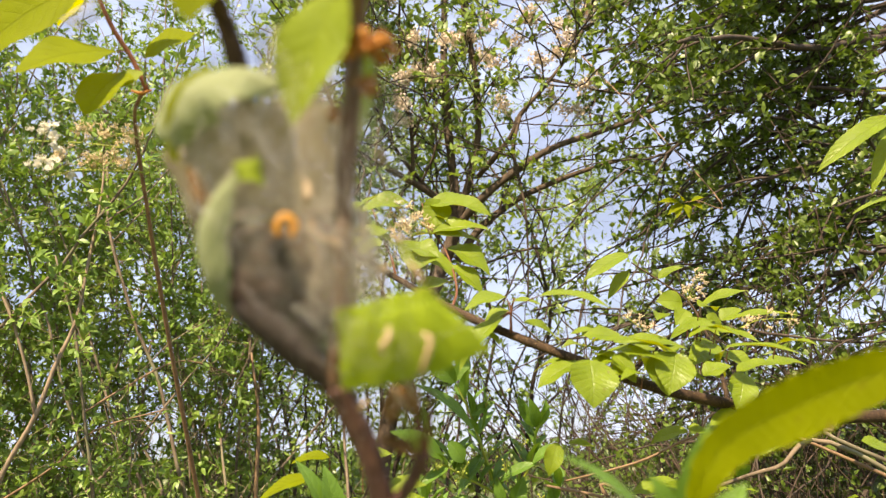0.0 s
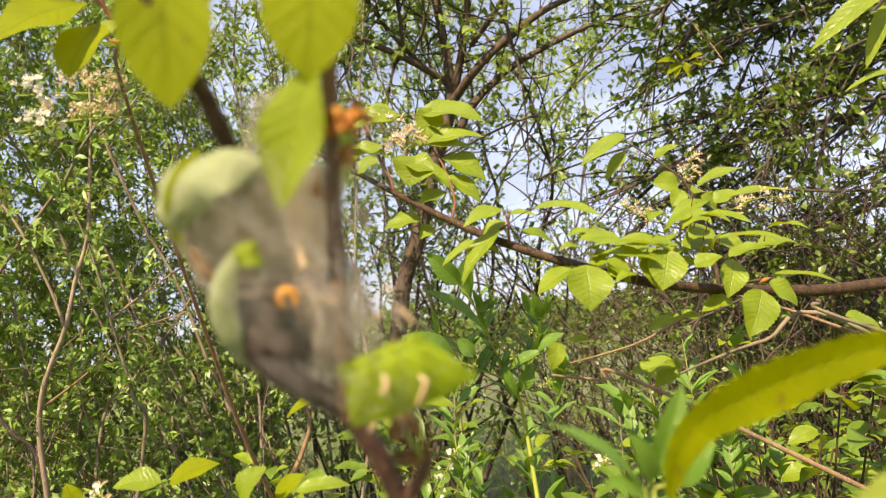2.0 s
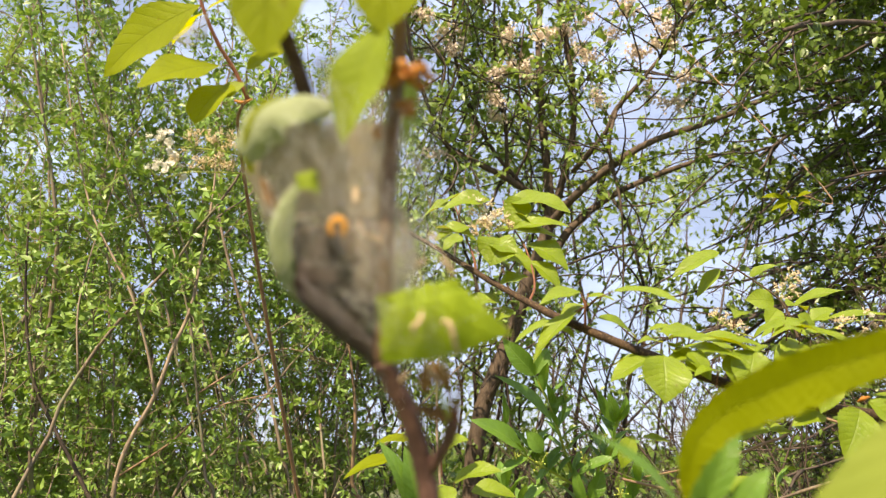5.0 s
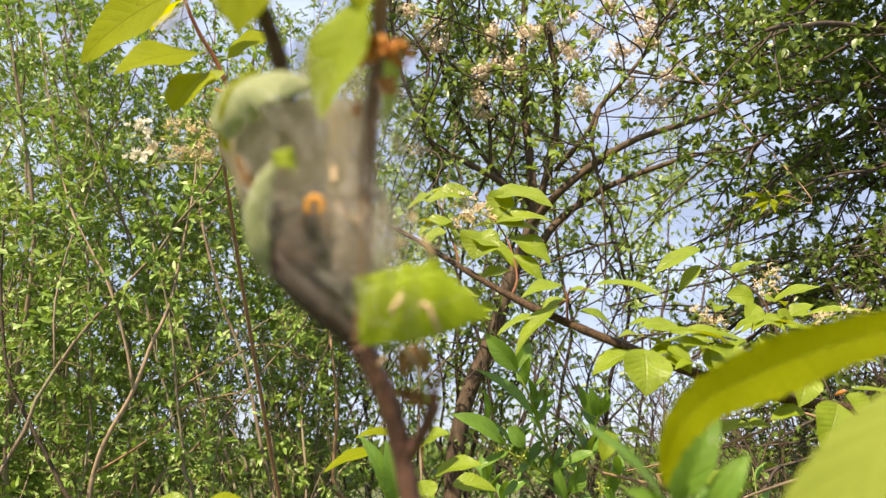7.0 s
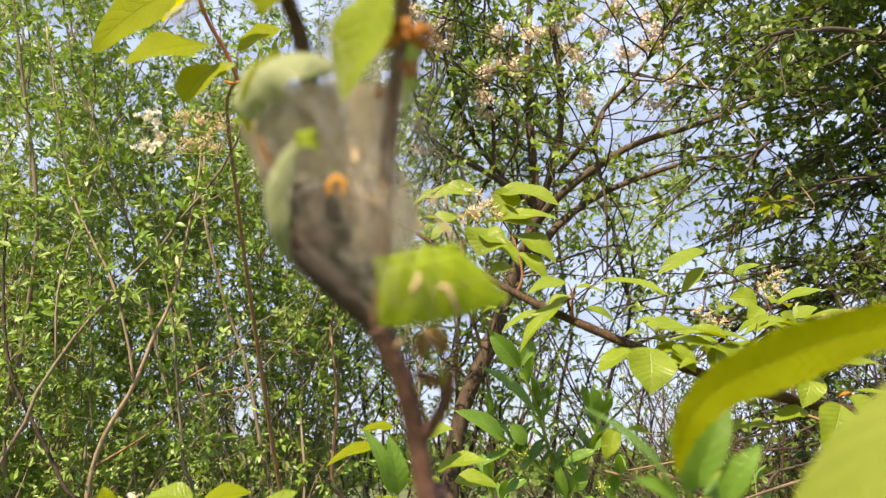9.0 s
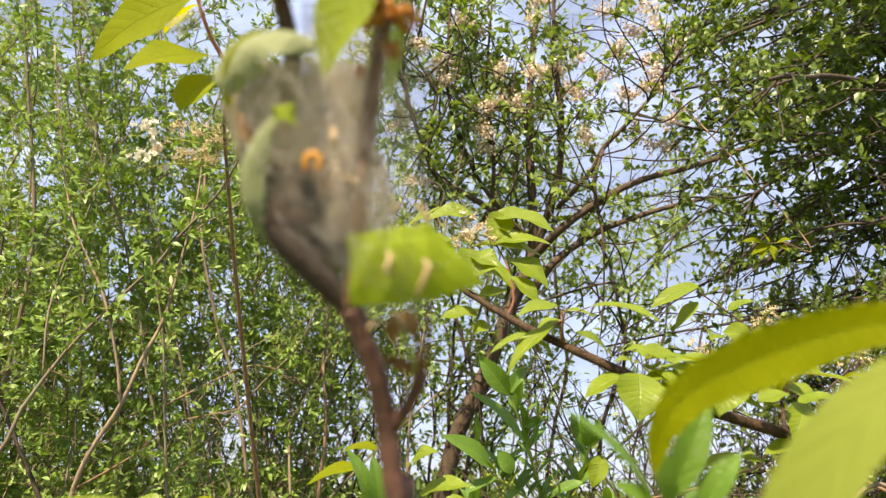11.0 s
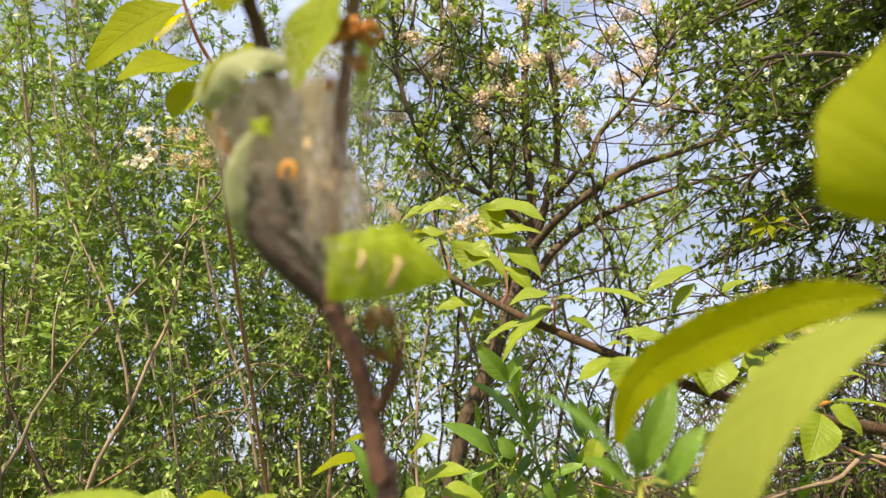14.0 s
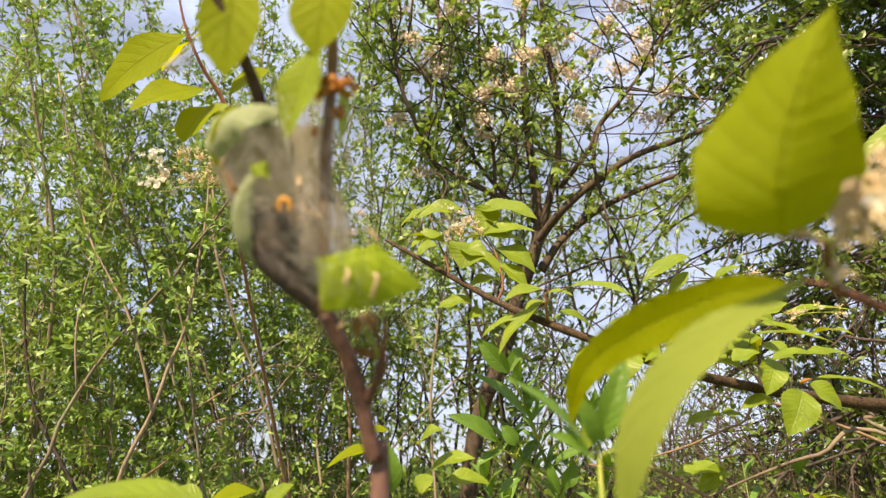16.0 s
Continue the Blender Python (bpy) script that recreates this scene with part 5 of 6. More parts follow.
    for base, tip, w, up in (
            ((0.5552, 1.4341, 1.9897), (0.4455, 1.4319, 1.9286), 0.040, (-0.3, -0.8, 0.5)), ((0.5868, 1.3725, 1.9177), (0.6321, 1.3465, 1.9343), 0.030, (0, -0.7, 0.7)),
            ((0.5817, 1.2701, 1.8421), (0.5288, 1.2689, 1.8461), 0.046, (0, -1, 0.3)), ((0.579, 1.2542, 1.8257), (0.5494, 1.243, 1.7939), 0.034, (0, -0.9, 0.4)),
            ((0.5939, 1.2233, 1.8241), (0.6679, 1.1861, 1.8431), 0.036, (0, -0.6, 0.8)), ((0.616, 1.1821, 1.7879), (0.7232, 1.1312, 1.7833), 0.030, (0, -0.5, 0.9)),
            ((0.5564, 1.4448, 1.9547), (0.5076, 1.4626, 1.8964), 0.030, (-0.5, -0.8, 0.3)), ((0.5916, 1.1815, 1.7898), (0.4921, 1.1405, 1.7529), 0.036, (0, -0.5, 0.9)),
            ((0.5333, 1.0883, 1.7527), (0.586, 1.0438, 1.7271), 0.034, (0, -0.5, 0.9)), ((0.5134, 1.0438, 1.7271), (0.4442, 1.0036, 1.6876), 0.040, (0, -0.9, 0.5)),
            ((0.5512, 1.0831, 1.7698), (0.587, 1.0778, 1.7869), 0.034, (0, -0.6, 0.8)), ((0.5769, 1.1787, 1.7991), (0.6062, 1.1872, 1.7711), 0.03, (0, -0.9, 0.5)),
            ((0.4971, 0.9989, 1.7031), (0.5389, 0.9859, 1.6772), 0.036, (0, -0.7, 0.7)), ((0.5662, 1.0036, 1.6876), (0.6313, 1.0048, 1.6837), 0.034, (0, -0.5, 0.9)), ((0.4915, 0.9557, 1.6733), (0.5533, 0.9535, 1.6807), 0.03, (0, -0.5, 0.9))):
        leaf(side, base, tip, w * 1.0, CHERRY, up, arch=0.08, fold=0.24, wave=0.06, teeth=0.03, nu=22, nv=8, seed=9)
    g = np.random.default_rng(71)
    for _ in range(34):
        s = g.uniform(0, 1)
        q = np.asarray((0.2533, 0.8958, 1.6983)) * (1 - s) + np.asarray((0.5603, 1.0438, 1.7271)) * s + g.normal(0, 1, 3) * np.array([0.03, 0.06, 0.028])
        a = g.uniform(0, 6.28)
        way = unit(np.array([math.cos(a), math.sin(a) * 0.7 - 0.3, g.uniform(-0.5, 0.15)]))
        leaf(side, q, q + way * g.uniform(0.036, 0.062), g.uniform(0.020, 0.034), CHERRY, (g.normal(0, 0.3), -0.4, 0.9), arch=0.08, fold=0.25, hook=0.08, wave=0.06, teeth=0.03, nu=16, nv=6, petiole=q + np.array([0.0, 0.015, -0.018]))
    raceme(side, [(0.5933, 1.2701, 1.8421), (0.6007, 1.263, 1.8654), (0.6113, 1.2559, 1.8886)], 26, 0.0085, 0.0, 71, 0.020)
    raceme(side, [(0.5512, 1.0909, 1.7441), (0.587, 1.0862, 1.7595), (0.6228, 1.0831, 1.7698), (0.681, 1.0831, 1.7698)], 24, 0.0085, 0.10, 72, 0.012)
    raceme(side, [(0.5037, 1.1901, 1.7617), (0.4647, 1.1858, 1.7758), (0.4305, 1.1787, 1.7991)], 18, 0.0085, 0.12, 73, 0.013)
    # a spray high on the trunk
    spray = stem(b, "side_twig", [(1.10, 1.02, 2.2), (0.8226, 0.8794, 1.9996), (0.7416, 0.8539, 2.0114)], [0.004, 0.0025, 0.0015], BARK_RED, 8)
    for base, tip, w, up in (((0.7376, 0.8529, 2.0163), (0.6209, 0.8806, 1.9402), 0.034, (-0.3, -0.8, 0.5)), ((0.7563, 0.8861, 1.9036), (0.6768, 0.9019, 1.8842), 0.022, (0, -0.5, 0.9)), ((0.7568, 0.8749, 2.0061), (0.7062, 0.8902, 1.9099), 0.026, (-0.6, -0.7, 0.2)), ((0.7581, 0.8444, 2.0355), (0.7058, 0.8451, 2.0535), 0.024, (0, -0.5, 0.9))):
        leaf(spray, base, tip, w, CHERRY, up, arch=0.08, fold=0.24, wave=0.06, teeth=0.03, nu=22, nv=8)
    stem(b, "dead_twig", [(1.14, 0.97, 1.2), (0.699, 1.0265, 1.5546), (0.5704, 1.0355, 1.5415), (0.506, 1.0926, 1.5174), (0.4111, 1.2051, 1.4665)], [0.006, 0.0035, 0.003, 0.0024, 0.001], BARK_GREY, 8, 6, "bare grey twig", 0.06, 3)
    stem(b, "dead_twig", [(1.14, 0.97, 1.35), (0.6608, 0.9771, 1.5637), (0.6296, 0.9756, 1.5918), (0.5994, 0.9746, 1.614)], [0.006, 0.003, 0.003, 0.002], BARK_GREY, 8, 6, "bare grey twig", 0.06, 5)
    stem(b, "dead_twig", [(1.14, 0.97, 1.0), (0.381, 1.0023, 1.4892), (0.2942, 1.0039, 1.5172), (0.2162, 1.0061, 1.5361)], [0.006, 0.0026, 0.0022, 0.0016], BARK_TAN, 8, 6, "bare tan twig", 0.06, 6)
    stem(b, "dead_twig", [(1.14, 0.97, 1.3), (0.5878, 1.0771, 1.6061), (0.4783, 1.0851, 1.5921), (0.3846, 1.0946, 1.5584), (0.2809, 1.2049, 1.5305)], [0.005, 0.0022, 0.002, 0.002, 0.0012], BARK_TAN, 8, 6, "bare tan twig", 0.06, 7)
    keep_place(b)


def spindle_shrub():
    b = thing("spindle_shrub", (0.22, 1.22, 0.0), "spindle shrub with upright shoots of narrow dark leaves and green buds", "shrub")
    s = [(0.24, 1.22, -0.15), (0.22, 1.20, 0.8), (0.2161, 1.2417, 1.4219), (0.1864, 1.2011, 1.5206), (0.1618, 1.169, 1.5912), (0.1421, 1.1427, 1.6431), (0.1156, 1.1167, 1.6941)]
    main = stem(b, "main_shoot", s, [0.008, 0.006, 0.0036, 0.003, 0.0024, 0.0018, 0.001], GREEN_STALK, 8)
    other = stem(b, "side_shoot", [(0.2021, 1.2198, 1.4935), (0.2378, 1.1667, 1.5647), (0.2496, 1.148, 1.6256)], [0.0026, 0.002, 0.001], GREEN_STALK, 8)
    third = stem(b, "side_shoot", [(0.1864, 1.2011, 1.5206), (0.1262, 1.1498, 1.5516), (0.0887, 1.1225, 1.5725)], [0.0022, 0.0018, 0.001], GREEN_STALK, 8)
    rows = [((0.1192, 1.1183, 1.6889), (0.0653, 1.0904, 1.7458), 0.032, (-0.4, -0.9, 0.2)), ((0.1184, 1.1273, 1.6936), (0.1416, 1.125, 1.7353), 0.026, (0.2, -1, 0)), ((0.145, 1.1307, 1.614), (0.0505, 1.0775, 1.6855), 0.028, (0.3, -0.7, 0.6)),
            ((0.0949, 1.1214, 1.5759), (0.012, 1.077, 1.6185), 0.034, (0.2, -0.8, 0.5)), ((0.068, 1.1323, 1.6089), (0.0644, 1.1166, 1.6602), 0.014, (0.6, -0.8, 0)), ((0.1558, 1.1528, 1.61), (0.1604, 1.1262, 1.6971), 0.013, (0.8, -0.6, 0)),
            ((0.1248, 1.123, 1.5709), (0.1002, 1.1127, 1.6045), 0.026, (0, -1, 0.2)), ((0.2442, 1.1502, 1.6187), (0.2187, 1.1347, 1.6692), 0.018, (-0.4, -0.9, 0)), ((0.2478, 1.1502, 1.6187), (0.2309, 1.1155, 1.6637), 0.020, (0.1, -1, 0)),
            ((0.2515, 1.1502, 1.6187), (0.2642, 1.1369, 1.6622), 0.020, (0.5, -0.8, 0)), ((0.1968, 1.1891, 1.4915), (0.1822, 1.1715, 1.549), 0.020, (-0.4, -0.9, 0)), ((0.2059, 1.1864, 1.5002), (0.226, 1.1726, 1.5455), 0.028, (0.2, -1, 0.1)),
            ((0.1649, 1.164, 1.5734), (0.1172, 1.1589, 1.5216), 0.022, (-0.3, -0.6, 0.8)), ((0.1877, 1.1747, 1.5385), (0.247, 1.1459, 1.5644), 0.022, (0.1, -0.7, 0.7)), ((0.2362, 1.1459, 1.5644), (0.2776, 1.1173, 1.5893), 0.022, (0, -0.7, 0.7)),
            ((0.1421, 1.1433, 1.6413), (0.1831, 1.1374, 1.6605), 0.016, (0.3, -0.8, 0.4)), ((0.1019, 1.125, 1.5641), (0.0569, 1.1118, 1.5391), 0.018, (0, -0.7, 0.7)), ((0.1351, 1.1589, 1.5216), (0.0949, 1.1668, 1.4959), 0.020, (0, -0.7, 0.7))]
    for k, (base, tip, w, up) in enumerate(rows):
        leaf(main if k % 2 else third, base, tip, w, SPINDLE, up, arch=0.08, fold=0.35, wave=0.03, teeth=0.02, nu=20, nv=6, full=0.5)
    g = np.random.default_rng(82)
    for line, shoot, n in ((s[2:], main, 9), ([(0.2021, 1.2198, 1.4935), (0.2378, 1.1667, 1.5647), (0.2496, 1.148, 1.6256)], other, 7), ([(0.1864, 1.2011, 1.5206), (0.1262, 1.1498, 1.5516), (0.0887, 1.1225, 1.5725)], third, 6), ([(0.247, 1.1877, 1.4275), (0.2694, 1.1668, 1.4959), (0.2828, 1.1537, 1.5387)], other, 6), ([(0.0898, 1.2417, 1.4219), (0.0805, 1.2198, 1.4935), (0.0617, 1.2089, 1.5293)], third, 5)):
        p = smooth_line(line, 12)
        for k in range(n):
            q = p[int((0.15 + 0.8 * k / n) * (len(p) - 1))]
            a = g.uniform(0, 6.28)
            for side in (1, -1):
                way = unit(np.array([side * math.cos(a), side * math.sin(a) * 0.7 - 0.1, g.uniform(0.5, 1.5)]))
                leaf(shoot, q, q + way * g.uniform(0.038, 0.068), g.uniform(0.013, 0.021), SPINDLE, (-way[0], -way[1] - 0.4, 0.6), arch=0.08, fold=0.32, wave=0.03, nu=14, nv=6, full=0.5)
    g = np.random.default_rng(81)
    for q in ((0.1652, 1.1267, 1.6612), (0.1239, 1.1266, 1.5591), (0.2488, 1.1621, 1.5113), (0.1933, 1.1459, 1.5644), (0.1664, 1.138, 1.5901), (0.0828, 1.1017, 1.5721), (0.2221, 1.1457, 1.5991)):
        h = Heap()
        for _ in range(9):
            e = np.asarray(q) + g.normal(0, 0.006, 3)
            h.tube([np.asarray(q) + np.array([0, 0, -0.012]), (np.asarray(q) + e) / 2, e], [0.0004, 0.0004], 4)
            h.add(*lump(e, np.full(3, 0.0017), g, 0.1, 5, 6))
        h.object("bud_head", GREEN_STALK, main, "small round green flower buds")
    # more shoots lower down
    for k in range(26):
        at = np.array([g.uniform(-0.02, 0.70), g.uniform(1.10, 1.7), 0])
        h = g.uniform(1.28, 1.55)
        line = [(at[0], at[1], -0.15), (at[0] + 0.02, at[1], 0.7), (at[0] + g.normal(0, 0.05), at[1] - 0.03, h)]
        sh = stem(b, "side_shoot", line, [0.004, 0.0026, 0.001], SHOOT_STALK, 6)
        for j in range(12):
            z = h - g.uniform(0, 0.30) ** 1.0
            base = np.array([np.interp(z, [0.7, h], [line[1][0], line[2][0]]), np.interp(z, [0.7, h], [line[1][1], line[2][1]]), z])
            a = g.uniform(0, 6.28)
            way = unit(np.array([math.cos(a), math.sin(a) - 0.2, g.uniform(0.4, 1.6)]))
            leaf(sh, base, base + way * g.uniform(0.045, 0.085), g.uniform(0.014, 0.026), SPINDLE, (-way[0], -way[1] - 0.3, 0.7), arch=0.08, fold=0.3, nu=10, nv=4, full=0.5)
    keep_place(b)


def cherry_bush(seed, foot, top, reach, shoots, label, hero=(), blossoms=(), per=13, mat=None):
    """A low bird cherry bush with broad leaves."""
    g = np.random.default_rng(seed)
    b = thing("low_cherry_bush", (foot[0], foot[1], 0.0), label, "bush", "low cherry bushes")
    last = None
    for _ in range(shoots):
        a, r = g.uniform(0, 6.28), reach * math.sqrt(g.uniform(0.02, 1))
        end = np.array([foot[0] + r * math.cos(a), foot[1] + 0.7 * r * math.sin(a), top * g.uniform(0.82, 1.0)])
        mid = np.array([foot[0] + 0.5 * r * math.cos(a), foot[1] + 0.4 * r * math.sin(a), top * 0.62])
        last = stem(b, "shoot", [(foot[0], foot[1], -0.15), (foot[0], foot[1], 0.3), mid, end], [0.008, 0.006, 0.004, 0.0014], BARK, 6, 5)
        for j in range(per):
            s = g.uniform(0.25, 1.0)
            q = mid * (1 - s) + end * s
            t = g.uniform(0, 6.28)
            way = unit(np.array([math.cos(t), math.sin(t) - 0.35, g.uniform(-0.35, 0.35)]))
            base = q + way * g.uniform(0.01, 0.03)
            leaf(last, base, base + way * (ln := g.uniform(0.034, 0.092)), ln * g.uniform(0.42, 0.58), mat or (CHERRY if g.random() < 0.3 else CHERRY_LOW), (g.normal(0, 0.3), -0.35 + g.normal(0, 0.3), 1), arch=g.uniform(0.02, 0.12), fold=g.uniform(0.1, 0.35), hook=g.uniform(0, 0.15), wave=0.05, teeth=0.03, nu=12, nv=6, petiole=q)
    for base, tip, w, m in hero:
        leaf(last, base, tip, w, m, (0, -0.6, 0.8), arch=0.10, fold=0.28, wave=0.05, teeth=0.03, nu=22, nv=8, petiole=np.asarray(base) + np.array([0, 0.01, -0.03]))
    for k, line in enumerate(blossoms):
        raceme(last, line, 12, 0.0075, 0.6, seed * 10 + k, 0.013)
    keep_place(b)
    return b


def low_bushes():
    lab = "low bird cherry bush with broad light green leaves"
    cherry_bush(91, (-0.28, 0.80), 1.44, 0.42, 9, "low flowering cherry bush with broad light green leaves", hero=(
        ((-0.2589, 0.7552, 1.502), (-0.3088, 0.7579, 1.5032), 0.030, CHERRY), ((-0.257, 0.7759, 1.496), (-0.2047, 0.7815, 1.5086), 0.030, CHERRY_YOUNG), ((-0.1664, 0.6919, 1.4801), (-0.1375, 0.6759, 1.5155), 0.040, CHERRY),
        ((-0.1378, 0.7111, 1.4748), (-0.1062, 0.7064, 1.4988), 0.024, CHERRY_YOUNG), ((-0.1236, 0.7507, 1.4745), (-0.0661, 0.7475, 1.4731), 0.020, CHERRY), ((-0.346, 0.762, 1.4871), (-0.3547, 0.7592, 1.5144), 0.02, CHERRY_YOUNG)),
        blossoms=([(-0.319, 0.7812, 1.4822), (-0.3326, 0.7803, 1.4959), (-0.3469, 0.7802, 1.5035)],))
    cherry_bush(92, (-0.12, 0.98), 1.48, 0.22, 4, lab, hero=(
        ((-0.0659, 0.91, 1.5834), (-0.1117, 0.9117, 1.5779), 0.018, CHERRY_YOUNG), ((-0.0852, 0.9167, 1.5615), (-0.149, 0.9036, 1.5358), 0.022, CHERRY_YOUNG), ((-0.0658, 0.9132, 1.5044), (-0.1049, 0.8893, 1.5827), 0.026, SPINDLE),
        ((-0.0588, 0.9132, 1.5044), (-0.0721, 0.8914, 1.576), 0.028, SPINDLE), ((-0.0269, 0.9566, 1.5678), (0.0095, 0.9307, 1.5842), 0.036, CHERRY), ((-0.0105, 0.9675, 1.532), (0.0534, 0.9427, 1.545), 0.036, CHERRY), ((-0.0161, 0.9482, 1.5268), (-0.0229, 0.9355, 1.4999), 0.026, CHERRY), ((0.0124, 1.0032, 1.5181), (0.0742, 1.0054, 1.5107), 0.036, CHERRY)), per=10)
    cherry_bush(93, (0.75, 1.60), 1.48, 0.80, 26, lab, per=14, blossoms=([(0.0915, 1.2296, 1.4161), (0.0678, 1.2354, 1.3799), (0.0442, 1.2411, 1.3437)], [(0.352, 1.2195, 1.3759), (0.3391, 1.2236, 1.3482), (0.3552, 1.2264, 1.317)]))
    cherry_bush(94, (0.58, 1.10), 1.43, 0.45, 15, lab, per=14)
    cherry_bush(95, (1.35, 2.0), 1.52, 0.80, 14, lab, per=13)
    cherry_bush(96, (0.10, 1.75), 1.50, 0.50, 11, lab, per=13)


# ---- thicket, trees and distance ----
def in_view(q):
    d = math.hypot(q[0], q[1])
    return q[1] > 0.8 and abs(q[0]) < 0.86 * q[1] + 0.15 and 0.55 < q[2] < 1.75 + 0.86 * d


def clump(q, scale, lo, hi):
    """Leaves stand in clumps with gaps between them: 0 in a gap, 1 in a clump."""
    return min(1.0, max(0.0, (noise.noise(Vector(q) * scale) - lo) / (hi - lo)))


def leafy(q):
    open_gap = q[0] > -0.14 * q[1] and q[2] < 2.35 or q[1] < 2.45 and q[2] < 2.0
    return in_view(q) and RNG.random() < (0.07 if open_gap else 0.40 if q[0] > -0.32 * q[1] and q[2] < 2.15 else np.interp(q[2], [1.0, 1.9, 2.4, 3.2, 4.0], [0.4, 0.7, 0.85, 0.72, 0.66]) * (0.72 + 0.28 * clump(q, 4.0, -0.25, 0.1)))


def thickets():
    lab = "dense thicket bush of thin grey rods with small narrow leaves"
    mats = (WILLOW, WILLOW_LIT)
    for k, (foot, stems, lean, h) in enumerate((((-1.75, 2.55), 10, (-0.05, 0.0), 4.2), ((-1.15, 2.75), 11, (0.0, 0.0), 4.8), ((-0.62, 3.05), 10, (0.02, 0.0), 5.0), ((-2.1, 3.2), 10, (0, 0), 4.8), ((-1.4, 3.5), 10, (0, 0), 5.0), ((-0.75, 3.9), 8, (0, 0), 5.0), ((-0.55, 3.7), 3, (-0.08, 0), 4.4), ((-2.7, 3.6), 8, (0, 0), 5.0), ((-0.75, 4.5), 12, (-0.04, 0), 6.5), ((-1.0, 4.3), 8, (0.0, 0), 6.0))):
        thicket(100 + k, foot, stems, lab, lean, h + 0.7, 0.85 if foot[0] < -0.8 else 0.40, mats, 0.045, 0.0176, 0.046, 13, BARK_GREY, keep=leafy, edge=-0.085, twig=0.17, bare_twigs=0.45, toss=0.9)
    for k, foot in enumerate(((-1.5, 4.6), (-2.3, 4.7), (-3.2, 4.6), (-1.9, 5.4))):
        thicket(120 + k, foot, 7, "shady bush at the back of the thicket", (0, 0), 2.5, 0.5, (WILLOW,), 0.050, 0.020, 0.075, 7, BARK_DARK, keep=in_view, twig=0.2, twig_bark=BARK_DARK)
    # the stout forked rods in front of the thicket
    b = thing("forked_bush", (-1.3833, 3.0176, 0.5727), "bush with stout forked tan rods and sparse leaves", "bush", "bushes of the thicket")
    b.location.z = 0.0
    foot = b.location
    g = np.random.default_rng(140)
    lines, leaves = [], []
    fork = (-1.0031, 2.286, 1.7685)
    root = (foot[0], foot[1], -0.15)
    for pts, rad, mat in (
            ([root, (-1.1788, 2.5044, 1.0543), (-1.133, 2.3652, 1.5094), fork, (-0.9529, 2.2621, 1.9152), (-0.9056, 2.2537, 2.0453), (-0.8832, 2.2468, 2.2389), (-0.8571, 2.2261, 2.4776), (-0.865, 2.2025, 2.7257)], [0.014, 0.0105, 0.0082, 0.0076, 0.0066, 0.006, 0.005, 0.004, 0.003], BARK_ROD),
            ([fork, (-1.0287, 2.2421, 1.912), (-1.0873, 2.1833, 2.1046), (-1.2237, 2.1661, 2.3316), (-1.3076, 2.1461, 2.568), (-1.394, 2.0776, 2.9631)], [0.0052, 0.0046, 0.0044, 0.004, 0.003, 0.0022], BARK_ROD),
            ([root, (-1.2894, 2.7232, 1.1937), (-1.3708, 2.6429, 1.4563), (-1.4724, 2.5834, 1.6508), (-1.564, 2.521, 1.855), (-1.5904, 2.4377, 2.1273), (-1.5782, 2.3545, 2.3996)], [0.012, 0.01, 0.008, 0.007, 0.006, 0.005, 0.003], BARK_DARK),
            ([root, (-1.1729, 2.8961, 1.3123), (-1.0157, 2.8712, 1.5646), (-0.8519, 2.8668, 1.75), (-0.7048, 2.8604, 1.942), (-0.5756, 2.8623, 2.1068), (-0.4931, 2.8002, 2.3099)], [0.010, 0.007, 0.006, 0.005, 0.0045, 0.004, 0.003], BARK_GREY),
            ([root, (-0.9059, 2.5914, 1.2827), (-0.8962, 2.5172, 1.5254), (-0.9215, 2.4373, 1.7868), (-0.945, 2.3631, 2.0295), (-1.0035, 2.2889, 2.2722)], [0.008, 0.007, 0.006, 0.005, 0.004, 0.003], BARK_GREY),
            ([(-0.9215, 2.4373, 1.7868), (-0.8216, 2.515, 1.8744), (-0.6641, 2.5909, 1.9683), (-0.492, 2.7098, 1.9214)], [0.004, 0.004, 0.003, 0.002], BARK_TAN),
            ([root, (-1.6781, 2.9089, 1.2703), (-1.7001, 2.8126, 1.5853), (-1.6342, 2.6841, 2.0054), (-1.5902, 2.5557, 2.4255), (-1.6561, 2.3951, 2.9506), (-1.7001, 2.2988, 3.2657)], [0.013, 0.011, 0.010, 0.009, 0.008, 0.006, 0.005], BARK_GREY),
            ([root, (-0.4491, 3.2678, 1.1225), (-0.4735, 3.1608, 1.4726), (-0.4588, 3.068, 1.776), (-0.4857, 2.9824, 2.056)], [0.013, 0.011, 0.010, 0.008, 0.005], BARK_TAN),
            ([(-1.3093, 2.7331, 1.5031), (-1.0657, 2.5923, 1.6216), (-0.8864, 2.4544, 1.7308), (-0.6436, 2.3357, 1.7769)], [0.005, 0.004, 0.003, 0.002], BARK_TAN)):
        stem(b, "rod", pts, [0.95 * r for r in rad], mat, 8, 6, "", 0.04, int(rad[0] * 1e4))
        lines.append(smooth_line(pts, 6))
    tw = Heap()
    twigs_and_leaves(g, lines, tw, leaves, 0.034, 0.15, 0.036, 0.0135, 8, spread=1.4, keep=leafy, bare_twigs=0.6, toss=0.95)
    tw.object("brushwood", BARK_TWIG, b)["kind"] = "stuff"
    crown_object("crown", leaves, WILLOW, b)
    keep_place(b)


